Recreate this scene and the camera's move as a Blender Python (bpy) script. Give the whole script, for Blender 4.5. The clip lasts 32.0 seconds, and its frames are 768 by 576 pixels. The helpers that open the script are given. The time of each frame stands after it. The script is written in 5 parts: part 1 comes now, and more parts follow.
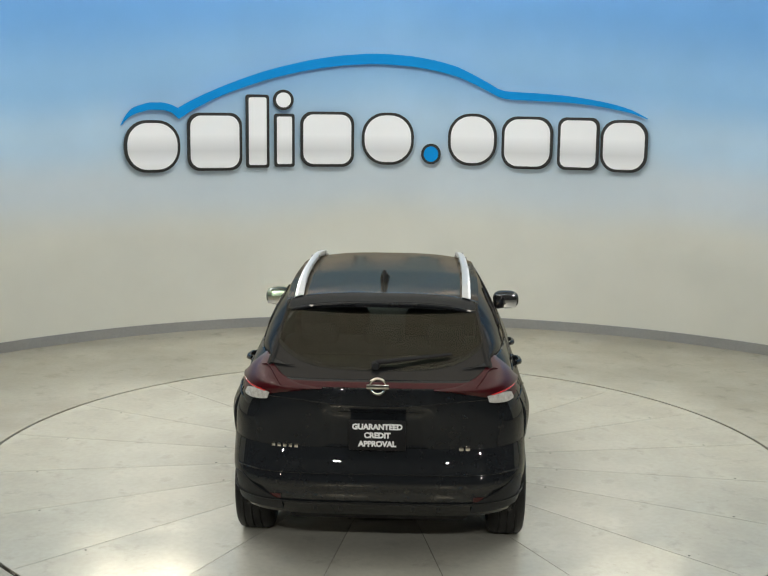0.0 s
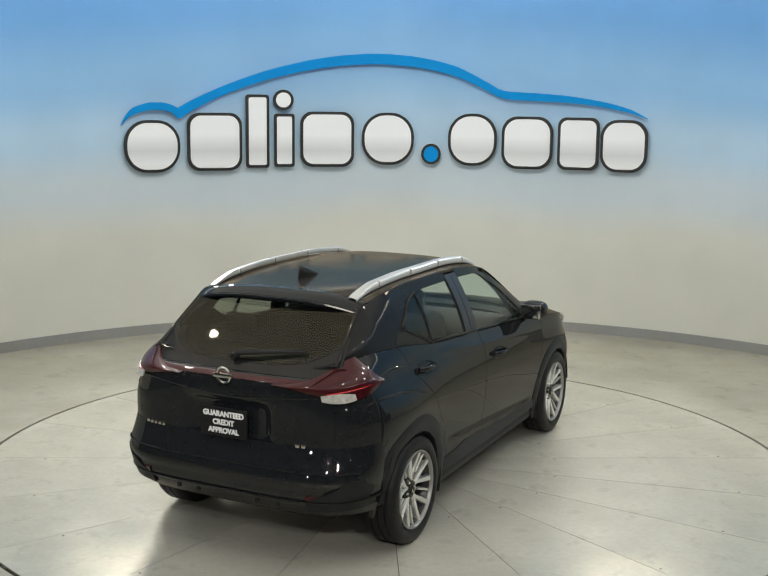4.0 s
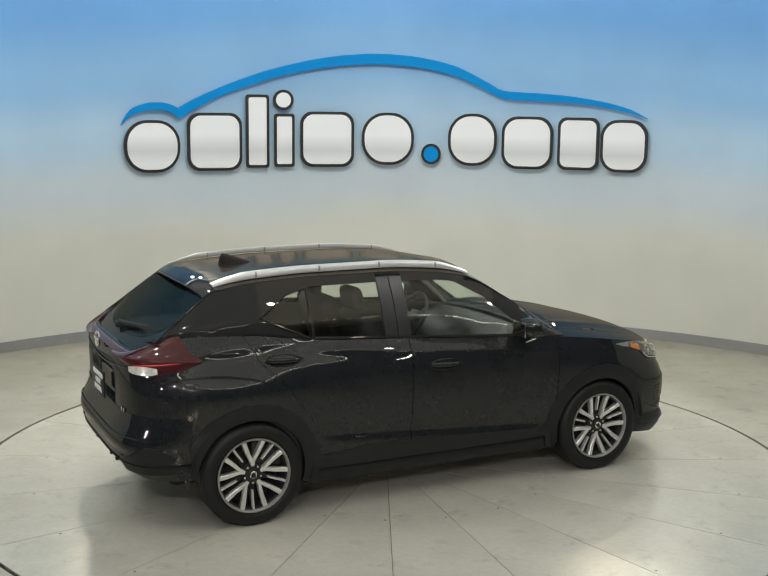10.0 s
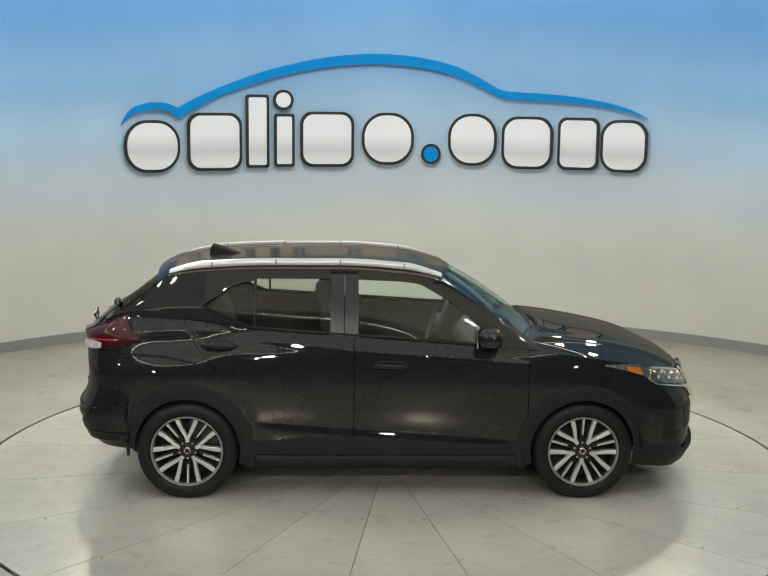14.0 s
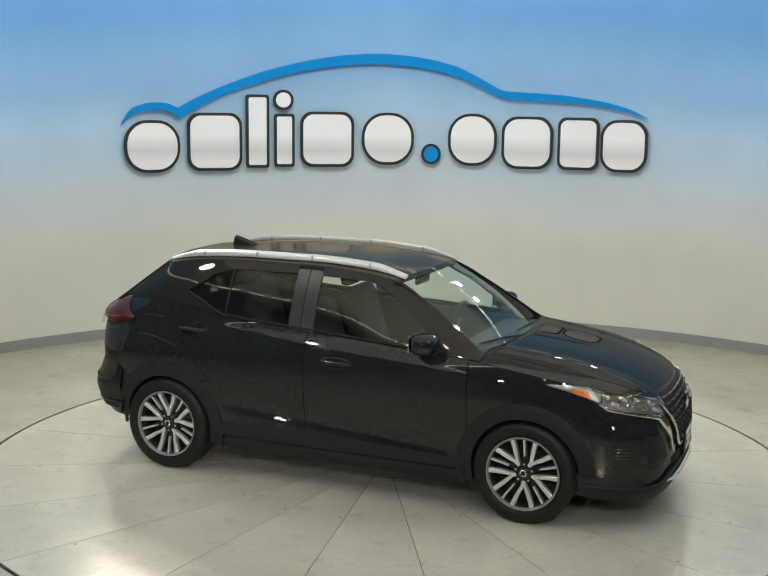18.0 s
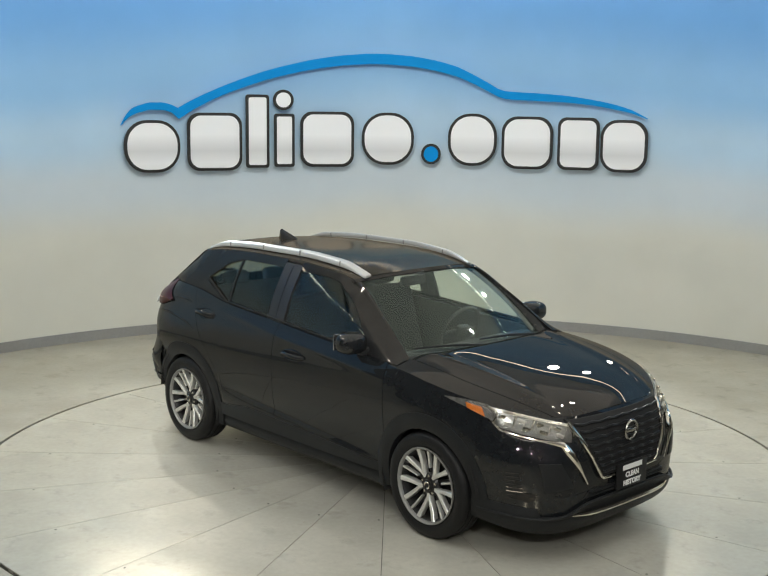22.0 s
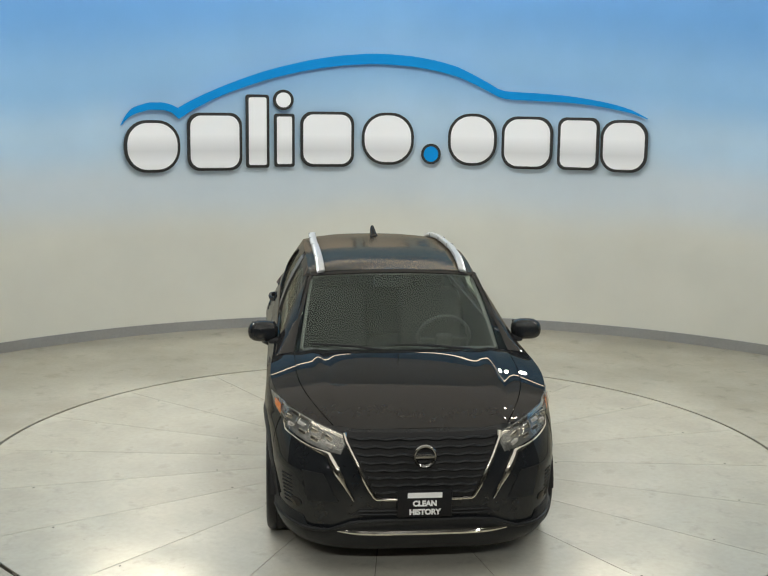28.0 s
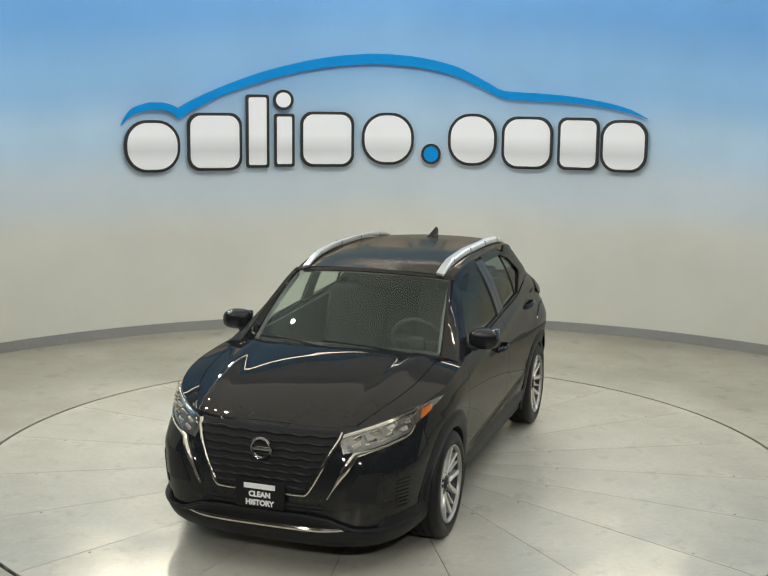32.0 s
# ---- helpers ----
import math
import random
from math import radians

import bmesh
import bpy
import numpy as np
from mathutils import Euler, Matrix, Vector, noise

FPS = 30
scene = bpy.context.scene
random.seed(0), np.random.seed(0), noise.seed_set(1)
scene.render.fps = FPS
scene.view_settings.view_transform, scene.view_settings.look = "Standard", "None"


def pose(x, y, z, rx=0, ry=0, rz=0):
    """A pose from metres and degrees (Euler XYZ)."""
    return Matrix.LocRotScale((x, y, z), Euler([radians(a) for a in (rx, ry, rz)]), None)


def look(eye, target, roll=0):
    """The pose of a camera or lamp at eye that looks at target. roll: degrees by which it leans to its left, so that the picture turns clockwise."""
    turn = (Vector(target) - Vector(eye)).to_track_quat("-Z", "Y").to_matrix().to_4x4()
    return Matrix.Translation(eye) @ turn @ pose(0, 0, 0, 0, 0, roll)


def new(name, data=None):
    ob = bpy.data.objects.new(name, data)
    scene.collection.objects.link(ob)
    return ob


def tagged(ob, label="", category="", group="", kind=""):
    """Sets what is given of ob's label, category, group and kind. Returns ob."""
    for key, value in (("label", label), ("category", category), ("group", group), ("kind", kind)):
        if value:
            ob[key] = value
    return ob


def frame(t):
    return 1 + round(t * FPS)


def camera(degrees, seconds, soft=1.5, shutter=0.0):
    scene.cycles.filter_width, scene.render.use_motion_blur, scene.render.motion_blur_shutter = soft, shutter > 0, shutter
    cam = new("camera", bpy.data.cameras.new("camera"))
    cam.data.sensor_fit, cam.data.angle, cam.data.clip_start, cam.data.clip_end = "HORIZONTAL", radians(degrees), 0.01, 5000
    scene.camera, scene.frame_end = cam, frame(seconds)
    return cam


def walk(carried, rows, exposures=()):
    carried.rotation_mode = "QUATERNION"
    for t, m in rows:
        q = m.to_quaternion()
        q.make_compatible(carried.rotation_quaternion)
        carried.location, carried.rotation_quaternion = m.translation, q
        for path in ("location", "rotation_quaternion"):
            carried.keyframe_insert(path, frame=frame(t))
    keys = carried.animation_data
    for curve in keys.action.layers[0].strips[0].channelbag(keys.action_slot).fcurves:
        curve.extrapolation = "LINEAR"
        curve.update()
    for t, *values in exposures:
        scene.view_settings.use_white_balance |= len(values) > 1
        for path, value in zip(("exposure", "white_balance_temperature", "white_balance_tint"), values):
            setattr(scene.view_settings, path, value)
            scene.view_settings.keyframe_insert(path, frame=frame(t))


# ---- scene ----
# ---------------------------------------------------------------- camera
EYE = (0.0, -7.94, 2.602)
YAW, PITCH, ROLL = -0.23, -9.47, 0.64
cam = camera(38.08, 32.0, soft=1.3)
CAM_POSE = pose(*EYE) @ pose(0, 0, 0, 0, 0, -YAW) @ pose(0, 0, 0, 90 + PITCH, 0, 0) @ pose(0, 0, 0, 0, 0, ROLL)
walk(cam, [(0.0, CAM_POSE), (32.0, CAM_POSE)], exposures=[(0.0, 0.13), (32.0, 0.13)])

# ---------------------------------------------------------------- light
world = bpy.data.worlds.new("world")
scene.world = world
world.use_nodes = True
world.node_tree.nodes["Background"].inputs[0].default_value = (0.02, 0.021, 0.022, 1)
world.node_tree.nodes["Background"].inputs[1].default_value = 1.0

ROOM_R = 5.8
ROOM_X, ROOM_Y = 0.19, -0.72
CEIL = 4.7


def lamp_spot(x, y, z, target, power, size=0.1, cone=120, blend=0.8, tint=(0.985, 0.98, 0.925)):
    d = bpy.data.lights.new("spot_lamp", "SPOT")
    d.energy, d.shadow_soft_size, d.spot_size, d.spot_blend, d.color = power, size, radians(cone), blend, tint
    ob = new("spot_lamp", d)
    ob.matrix_world = look((x, y, z), target)
    return ob


# banks of two spots high on the curved wall, aimed at the car
for lx, ly, power in ((2.5, 4.1, 142), (3.1, 3.75, 142), (-2.5, 4.1, 225), (-3.1, 3.75, 225)):
    lamp_spot(lx, ly, 3.78, (lx * 0.1, -1.5, 0.3), power, size=0.085, cone=84)
lamp_spot(4.3, -0.8, 4.35, (0.6, -0.3, 0.4), 22)
lamp_spot(-4.3, -0.8, 4.35, (-1.3, -0.9, 0.0), 40, cone=80)
# lower lamps on stands beside the camera
for lx, ly, lz, power in ((3.1, -6.4, 2.25, 90), (-3.1, -6.4, 2.25, 150), (5.0, -4.6, 2.25, 15), (-5.0, -4.6, 2.25, 120)):
    lamp_spot(lx, ly, lz, (0, 1.5, 1.1), power, size=0.055, cone=37)
# a pair of lamps over the camera
for lx in (-1.0, 1.0):
    lamp_spot(lx, -7.7, 3.7, (lx * 0.3, -1.2, 0.3), 240, size=0.06, cone=44)
# unseen lamps, added to brighten the curved wall
for deg in (-75, -45, -15, 15, 45, 75):
    lx, ly = math.sin(radians(deg)) * 2.3, math.cos(radians(deg)) * 2.3
    lamp_spot(lx, ly, 4.5, (lx * 2.2, ly * 2.2, 1.7), 80 if abs(deg) < 60 else 112, size=0.14, cone=130, blend=1.0)


# small bulbs in a ring higher up the room, that glint in the paint
for deg in (70, 90, 118, 150, 210, 242, 270, 290):
    lamp_spot(math.sin(radians(deg)) * 3.3, math.cos(radians(deg)) * 3.3 - 0.3, 4.45, (0, 0, 0.6), 36, size=0.07, cone=110)


def area_lamp(x, y, z, sx, sy, power, tint=(0.985, 0.98, 0.925)):
    d = bpy.data.lights.new("ceiling_fill", "AREA")
    d.shape, d.size, d.size_y, d.energy, d.color = "RECTANGLE", sx, sy, power, tint
    ob = new("ceiling_fill", d)
    ob.location = (x, y, z)
    return ob


# broad soft fill, added under the ceiling to lift the shadows
area_lamp(0.2, -1.6, 4.66, 9.0, 9.0, 125)

# ---------------------------------------------------------------- materials


def mat(name, color, rough=0.5, metal=0.0, coat=0.0, coat_rough=0.03, spec=0.5, vary=0.0, scale=8.0, bump=0.0, bump_scale=60.0, rough_vary=0.0, emit=0.0):
    """A principled material with colour variation at two scales, fine relief and uneven gloss."""
    m = bpy.data.materials.new(name)
    m.use_nodes = True
    nt = m.node_tree
    b = nt.nodes["Principled BSDF"]
    b.inputs["Base Color"].default_value = (*color, 1)
    b.inputs["Roughness"].default_value = rough
    b.inputs["Metallic"].default_value = metal
    b.inputs["Coat Weight"].default_value = coat
    b.inputs["Coat Roughness"].default_value = coat_rough
    b.inputs["Specular IOR Level"].default_value = spec
    tc = nt.nodes.new("ShaderNodeTexCoord")
    if vary:
        n1 = nt.nodes.new("ShaderNodeTexNoise")
        n1.inputs["Scale"].default_value, n1.inputs["Detail"].default_value = scale, 6
        n2 = nt.nodes.new("ShaderNodeTexNoise")
        n2.inputs["Scale"].default_value, n2.inputs["Detail"].default_value = scale * 9, 4
        add = nt.nodes.new("ShaderNodeMath")
        add.operation = "ADD"
        mr = nt.nodes.new("ShaderNodeMapRange")
        mr.inputs[1].default_value, mr.inputs[2].default_value = 0.6, 1.4
        mr.inputs[3].default_value, mr.inputs[4].default_value = 1 - vary, 1 + vary
        mix = nt.nodes.new("ShaderNodeMix")
        mix.data_type, mix.blend_type = "RGBA", "MULTIPLY"
        mix.inputs[0].default_value = 1
        mix.inputs[6].default_value = (*color, 1)
        nt.links.new(tc.outputs["Object"], n1.inputs["Vector"])
        nt.links.new(tc.outputs["Object"], n2.inputs["Vector"])
        nt.links.new(n1.outputs["Fac"], add.inputs[0])
        nt.links.new(n2.outputs["Fac"], add.inputs[1])
        nt.links.new(add.outputs[0], mr.inputs[0])
        nt.links.new(mr.outputs[0], mix.inputs[7])
        nt.links.new(mix.outputs[2], b.inputs["Base Color"])
        if rough_vary:
            rr = nt.nodes.new("ShaderNodeMapRange")
            rr.inputs[1].default_value, rr.inputs[2].default_value = 0.6, 1.4
            rr.inputs[3].default_value, rr.inputs[4].default_value = max(0, rough - rough_vary), rough + rough_vary
            nt.links.new(add.outputs[0], rr.inputs[0])
            nt.links.new(rr.outputs[0], b.inputs["Roughness"])
    if bump:
        n3 = nt.nodes.new("ShaderNodeTexNoise")
        n3.inputs["Scale"].default_value, n3.inputs["Detail"].default_value = bump_scale, 4
        bp = nt.nodes.new("ShaderNodeBump")
        bp.inputs["Strength"].default_value, bp.inputs["Distance"].default_value = bump, 0.004
        nt.links.new(tc.outputs["Object"], n3.inputs["Vector"])
        nt.links.new(n3.outputs["Fac"], bp.inputs["Height"])
        nt.links.new(bp.outputs["Normal"], b.inputs["Normal"])
    if emit:
        b.inputs["Emission Color"].default_value = (*color, 1)
        b.inputs["Emission Strength"].default_value = emit
    return m


def add_gloss(m, tint, low, high, power=4.0, rough=0.03):
    """A clear varnish over a material: a mirror layer that grows towards grazing sight."""
    nt = m.node_tree
    b, out = nt.nodes["Principled BSDF"], nt.nodes["Material Output"]
    gl = nt.nodes.new("ShaderNodeBsdfGlossy")
    gl.inputs["Color"].default_value = (*tint, 1)
    gl.inputs["Roughness"].default_value = rough
    lw = nt.nodes.new("ShaderNodeLayerWeight")
    pw = nt.nodes.new("ShaderNodeMath")
    pw.operation, pw.inputs[1].default_value = "POWER", power
    fr = nt.nodes.new("ShaderNodeMath")
    fr.operation, fr.inputs[1].default_value, fr.inputs[2].default_value = "MULTIPLY_ADD", high, low
    mx = nt.nodes.new("ShaderNodeMixShader")
    nt.links.new(lw.outputs["Facing"], pw.inputs[0])
    nt.links.new(pw.outputs[0], fr.inputs[0])
    nt.links.new(fr.outputs[0], mx.inputs[0])
    nt.links.new(b.outputs[0], mx.inputs[1])
    nt.links.new(gl.outputs[0], mx.inputs[2])
    nt.links.new(mx.outputs[0], out.inputs[0])
    return m


def glass_mat(name, tint, rough=0.0, low=0.03, high=0.55, sheen=(0.92, 0.86, 0.72)):
    """Thin tinted pane: clear sight through it and a mirror-like sheen."""
    m = bpy.data.materials.new(name)
    m.use_nodes = True
    nt = m.node_tree
    nt.nodes.remove(nt.nodes["Principled BSDF"])
    out = nt.nodes["Material Output"]
    tr = nt.nodes.new("ShaderNodeBsdfTransparent")
    tr.inputs[0].default_value = (*tint, 1)
    gl = nt.nodes.new("ShaderNodeBsdfGlossy")
    gl.inputs["Roughness"].default_value = rough
    gl.inputs["Color"].default_value = (*sheen, 1)
    lw = nt.nodes.new("ShaderNodeLayerWeight")
    pw = nt.nodes.new("ShaderNodeMath")
    pw.operation, pw.inputs[1].default_value = "POWER", 4.0
    fr = nt.nodes.new("ShaderNodeMath")
    fr.operation, fr.inputs[1].default_value, fr.inputs[2].default_value = "MULTIPLY_ADD", high, low
    mx = nt.nodes.new("ShaderNodeMixShader")
    nt.links.new(lw.outputs["Facing"], pw.inputs[0])
    nt.links.new(pw.outputs[0], fr.inputs[0])
    nt.links.new(fr.outputs[0], mx.inputs[0])
    nt.links.new(tr.outputs[0], mx.inputs[1])
    nt.links.new(gl.outputs[0], mx.inputs[2])
    nt.links.new(mx.outputs[0], out.inputs[0])
    return m


PAINT = add_gloss(mat("black_paint", (0.0122, 0.0138, 0.016), rough=0.5, spec=0.0, vary=0.1, scale=3), (0.97, 0.94, 0.88), 0.042, 0.4, rough=0.014)
# Same car paint; a warm mirror tint offsets the blue wall's reflection.
HOODPAINT = add_gloss(mat("black_hood_paint", (0.013, 0.0146, 0.0168), rough=0.5, spec=0.0, vary=0.1, scale=3), (1.0, 0.87, 0.72), 0.045, 0.22, rough=0.014)
# Car paint again; the roof's grey reflection is put into its lighter base.
ROOFPAINT = add_gloss(mat("roof_grey_sheen_paint", (0.027, 0.027, 0.026), rough=0.5, spec=0.0, vary=0.1, scale=3), (1.0, 0.81, 0.6), 0.06, 0.36, rough=0.14)
PILLARPAINT = add_gloss(mat("pillar_black", (0.0165, 0.017, 0.018), rough=0.5, spec=0.0, vary=0.1), (0.97, 0.94, 0.88), 0.018, 0.3, rough=0.05)
FILM = mat("pillar_film", (0.02, 0.02, 0.021), rough=0.3, spec=0.4, vary=0.1)
PLASTIC = mat("black_plastic", (0.0145, 0.0156, 0.0168), rough=0.5, spec=0.22, vary=0.2, scale=12, bump=0.15, bump_scale=400)
GLOSS = add_gloss(mat("gloss_black", (0.0175, 0.018, 0.0195), rough=0.5, spec=0.0, vary=0.1), (1.0, 0.88, 0.72), 0.035, 0.34, rough=0.015)
DARKCHROME = mat("dark_chrome", (0.32, 0.31, 0.29), rough=0.18, metal=1.0, vary=0.05)
DARK = mat("dark_liner", (0.015, 0.015, 0.0155), rough=0.9, vary=0.2)
RUBBER = mat("tyre_rubber", (0.0095, 0.0098, 0.0105), rough=0.5, spec=0.25, vary=0.25, scale=20, bump=0.2, bump_scale=200)
SILVER = mat("machined_alloy", (0.74, 0.74, 0.71), rough=0.34, metal=0.7, vary=0.08, scale=30)
RIMLIP = mat("rim_lip", (0.3, 0.3, 0.29), rough=0.4, metal=0.6, vary=0.1)
RIMDARK = mat("rim_dark", (0.02, 0.02, 0.021), rough=0.35, metal=0.3, vary=0.2)
RAIL = mat("satin_rail", (0.6, 0.6, 0.585), rough=0.32, metal=0.45, vary=0.05, scale=20)
CHROME = mat("chrome", (0.76, 0.72, 0.64), rough=0.12, metal=1.0, vary=0.05)
REDLENS = add_gloss(mat("red_lens", (0.04, 0.0022, 0.0045), rough=0.4, spec=0.1, vary=0.3, scale=25), (1.0, 0.93, 0.85), 0.03, 0.4, rough=0.02)
REDLINE = mat("red_lamp_line", (0.5, 0.012, 0.012), rough=0.25, coat=1.0, vary=0.15, scale=30)
CLEARLENS = mat("clear_lens", (0.42, 0.405, 0.375), rough=0.15, coat=1.0, vary=0.5, scale=45)
LAMPGLASS = glass_mat("lamp_cover", (0.93, 0.93, 0.93), low=0.035, high=0.25)
LAMPIN = mat("lamp_reflector", (0.29, 0.29, 0.275), rough=0.22, metal=0.7, vary=0.6, scale=30)
AMBER = mat("amber_lens", (0.75, 0.2, 0.02), rough=0.2, coat=1.0, vary=0.2, scale=25)
WINGLASS = glass_mat("side_glass", (0.95, 0.975, 0.95), rough=0.03, high=0.2)
SCREEN = glass_mat("windscreen_glass", (0.9, 0.94, 0.91), rough=0.03, low=0.042, high=0.2, sheen=(0.8, 0.87, 0.8))
PRIVACY = glass_mat("rear_glass", (0.9, 0.92, 0.89), rough=0.03, high=0.24)
TAILGLASS = glass_mat("tail_glass", (0.55, 0.58, 0.55), rough=0.03, low=0.04, high=0.1, sheen=(0.9, 0.78, 0.6))
SEATCLOTH = mat("seat_cloth", (0.022, 0.0225, 0.0225), rough=0.9, vary=0.25, scale=20, bump=0.3, bump_scale=300)
TRIMGREY = mat("cabin_trim", (0.045, 0.046, 0.045), rough=0.7, vary=0.2, scale=15)
HEADLINER = mat("headliner", (0.2, 0.2, 0.19), rough=0.95, vary=0.1)
WHITE = mat("white_print", (0.8, 0.8, 0.8), rough=0.5, vary=0.03)
PLATE = mat("plate_black", (0.014, 0.014, 0.015), rough=0.4, spec=0.12, vary=0.15)


def floor_mat(name, color, gloss):
    """Sealed concrete: cloudy tone, dull stains, fine sand and small bright chips, under a smudged polish."""
    m = mat(name, color, rough=0.6, spec=0.1)
    nt = m.node_tree
    b = nt.nodes["Principled BSDF"]
    geo = nt.nodes.new("ShaderNodeTexCoord")

    def ramp(scale, detail, lo, hi, a, c, rough=0.55):
        n = nt.nodes.new("ShaderNodeTexNoise")
        n.inputs["Scale"].default_value, n.inputs["Detail"].default_value, n.inputs["Roughness"].default_value = scale, detail, rough
        q = nt.nodes.new("ShaderNodeMapRange")
        for i, val in zip((1, 2, 3, 4), (lo, hi, a, c)):
            q.inputs[i].default_value = val
        nt.links.new(geo.outputs["Object"], n.inputs["Vector"])
        nt.links.new(n.outputs["Fac"], q.inputs[0])
        return q.outputs[0]
    layers = [ramp(0.9, 5, 0.35, 0.65, 0.84, 1.12), ramp(4.0, 6, 0.3, 0.44, 0.8, 1.0, 0.65), ramp(26, 5, 0.3, 0.7, 0.955, 1.04), ramp(95, 3, 0.24, 0.31, 0.75, 1.0), ramp(60, 2, 0.7, 0.76, 1.0, 1.12), ramp(9, 7, 0.66, 0.72, 1.0, 0.66, 0.7)]
    last = None
    for l in layers:
        if last is None:
            last = l
            continue
        k = nt.nodes.new("ShaderNodeMath")
        k.operation = "MULTIPLY"
        nt.links.new(last, k.inputs[0])
        nt.links.new(l, k.inputs[1])
        last = k.outputs[0]
    mix = nt.nodes.new("ShaderNodeMix")
    mix.data_type, mix.blend_type = "RGBA", "MULTIPLY"
    mix.inputs[0].default_value = 1
    mix.inputs[6].default_value = (*color, 1)
    nt.links.new(last, mix.inputs[7])
    nt.links.new(mix.outputs[2], b.inputs["Base Color"])
    add_gloss(m, (1.0, 0.9, 0.72), 0.05, gloss, power=3.0, rough=0.05)
    gl = [n for n in nt.nodes if n.bl_idname == "ShaderNodeBsdfAnisotropic" or n.bl_idname == "ShaderNodeBsdfGlossy"][0]
    nt.links.new(ramp(2.2, 6, 0.3, 0.7, 0.16, 0.26), gl.inputs["Roughness"])
    bp = nt.nodes.new("ShaderNodeBump")
    bp.inputs["Strength"].default_value, bp.inputs["Distance"].default_value = 0.06, 0.004
    nt.links.new(ramp(14, 5, 0.2, 0.8, 0, 1), bp.inputs["Height"])
    nt.links.new(bp.outputs["Normal"], gl.inputs["Normal"])
    return m


FLOORM = floor_mat("floor_polished", (0.42, 0.402, 0.345), 0.6)
TURNM = floor_mat("turntable_epoxy", (0.49, 0.475, 0.41), 0.6)
JOINT = mat("joint_dark", (0.12, 0.115, 0.1), rough=0.8, vary=0.2)
PITM = mat("pit_dark", (0.03, 0.029, 0.026), rough=0.9, vary=0.2)
BASEB = mat("grey_base", (0.27, 0.27, 0.265), rough=0.5, vary=0.08, scale=4)
CEILM = mat("ceiling_grey", (0.6, 0.595, 0.57), rough=0.9, vary=0.05)
DARKWALL = mat("charcoal_wall", (0.06, 0.06, 0.06), rough=0.9, vary=0.15, scale=2)
LOGOBLUE = mat("logo_blue", (0.0, 0.27, 0.68), rough=0.6, spec=0.15, vary=0.03)
LOGOWHITE = mat("logo_white", (0.93, 0.93, 0.94), rough=0.5, vary=0.03)
nt_ = LOGOWHITE.node_tree
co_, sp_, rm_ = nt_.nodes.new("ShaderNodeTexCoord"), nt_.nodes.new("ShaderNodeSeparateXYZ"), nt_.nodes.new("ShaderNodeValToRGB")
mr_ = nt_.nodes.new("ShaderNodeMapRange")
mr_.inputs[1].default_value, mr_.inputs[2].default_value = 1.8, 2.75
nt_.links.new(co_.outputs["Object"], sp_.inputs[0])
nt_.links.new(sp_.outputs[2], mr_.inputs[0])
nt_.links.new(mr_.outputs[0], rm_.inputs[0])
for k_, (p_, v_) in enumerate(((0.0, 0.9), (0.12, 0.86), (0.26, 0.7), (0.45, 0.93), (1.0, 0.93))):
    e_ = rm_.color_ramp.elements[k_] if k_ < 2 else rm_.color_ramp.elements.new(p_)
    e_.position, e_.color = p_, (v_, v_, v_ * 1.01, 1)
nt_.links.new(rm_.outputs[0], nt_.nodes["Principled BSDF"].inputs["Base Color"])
LOGOBLACK = mat("logo_black", (0.015, 0.015, 0.015), rough=0.5, vary=0.1)


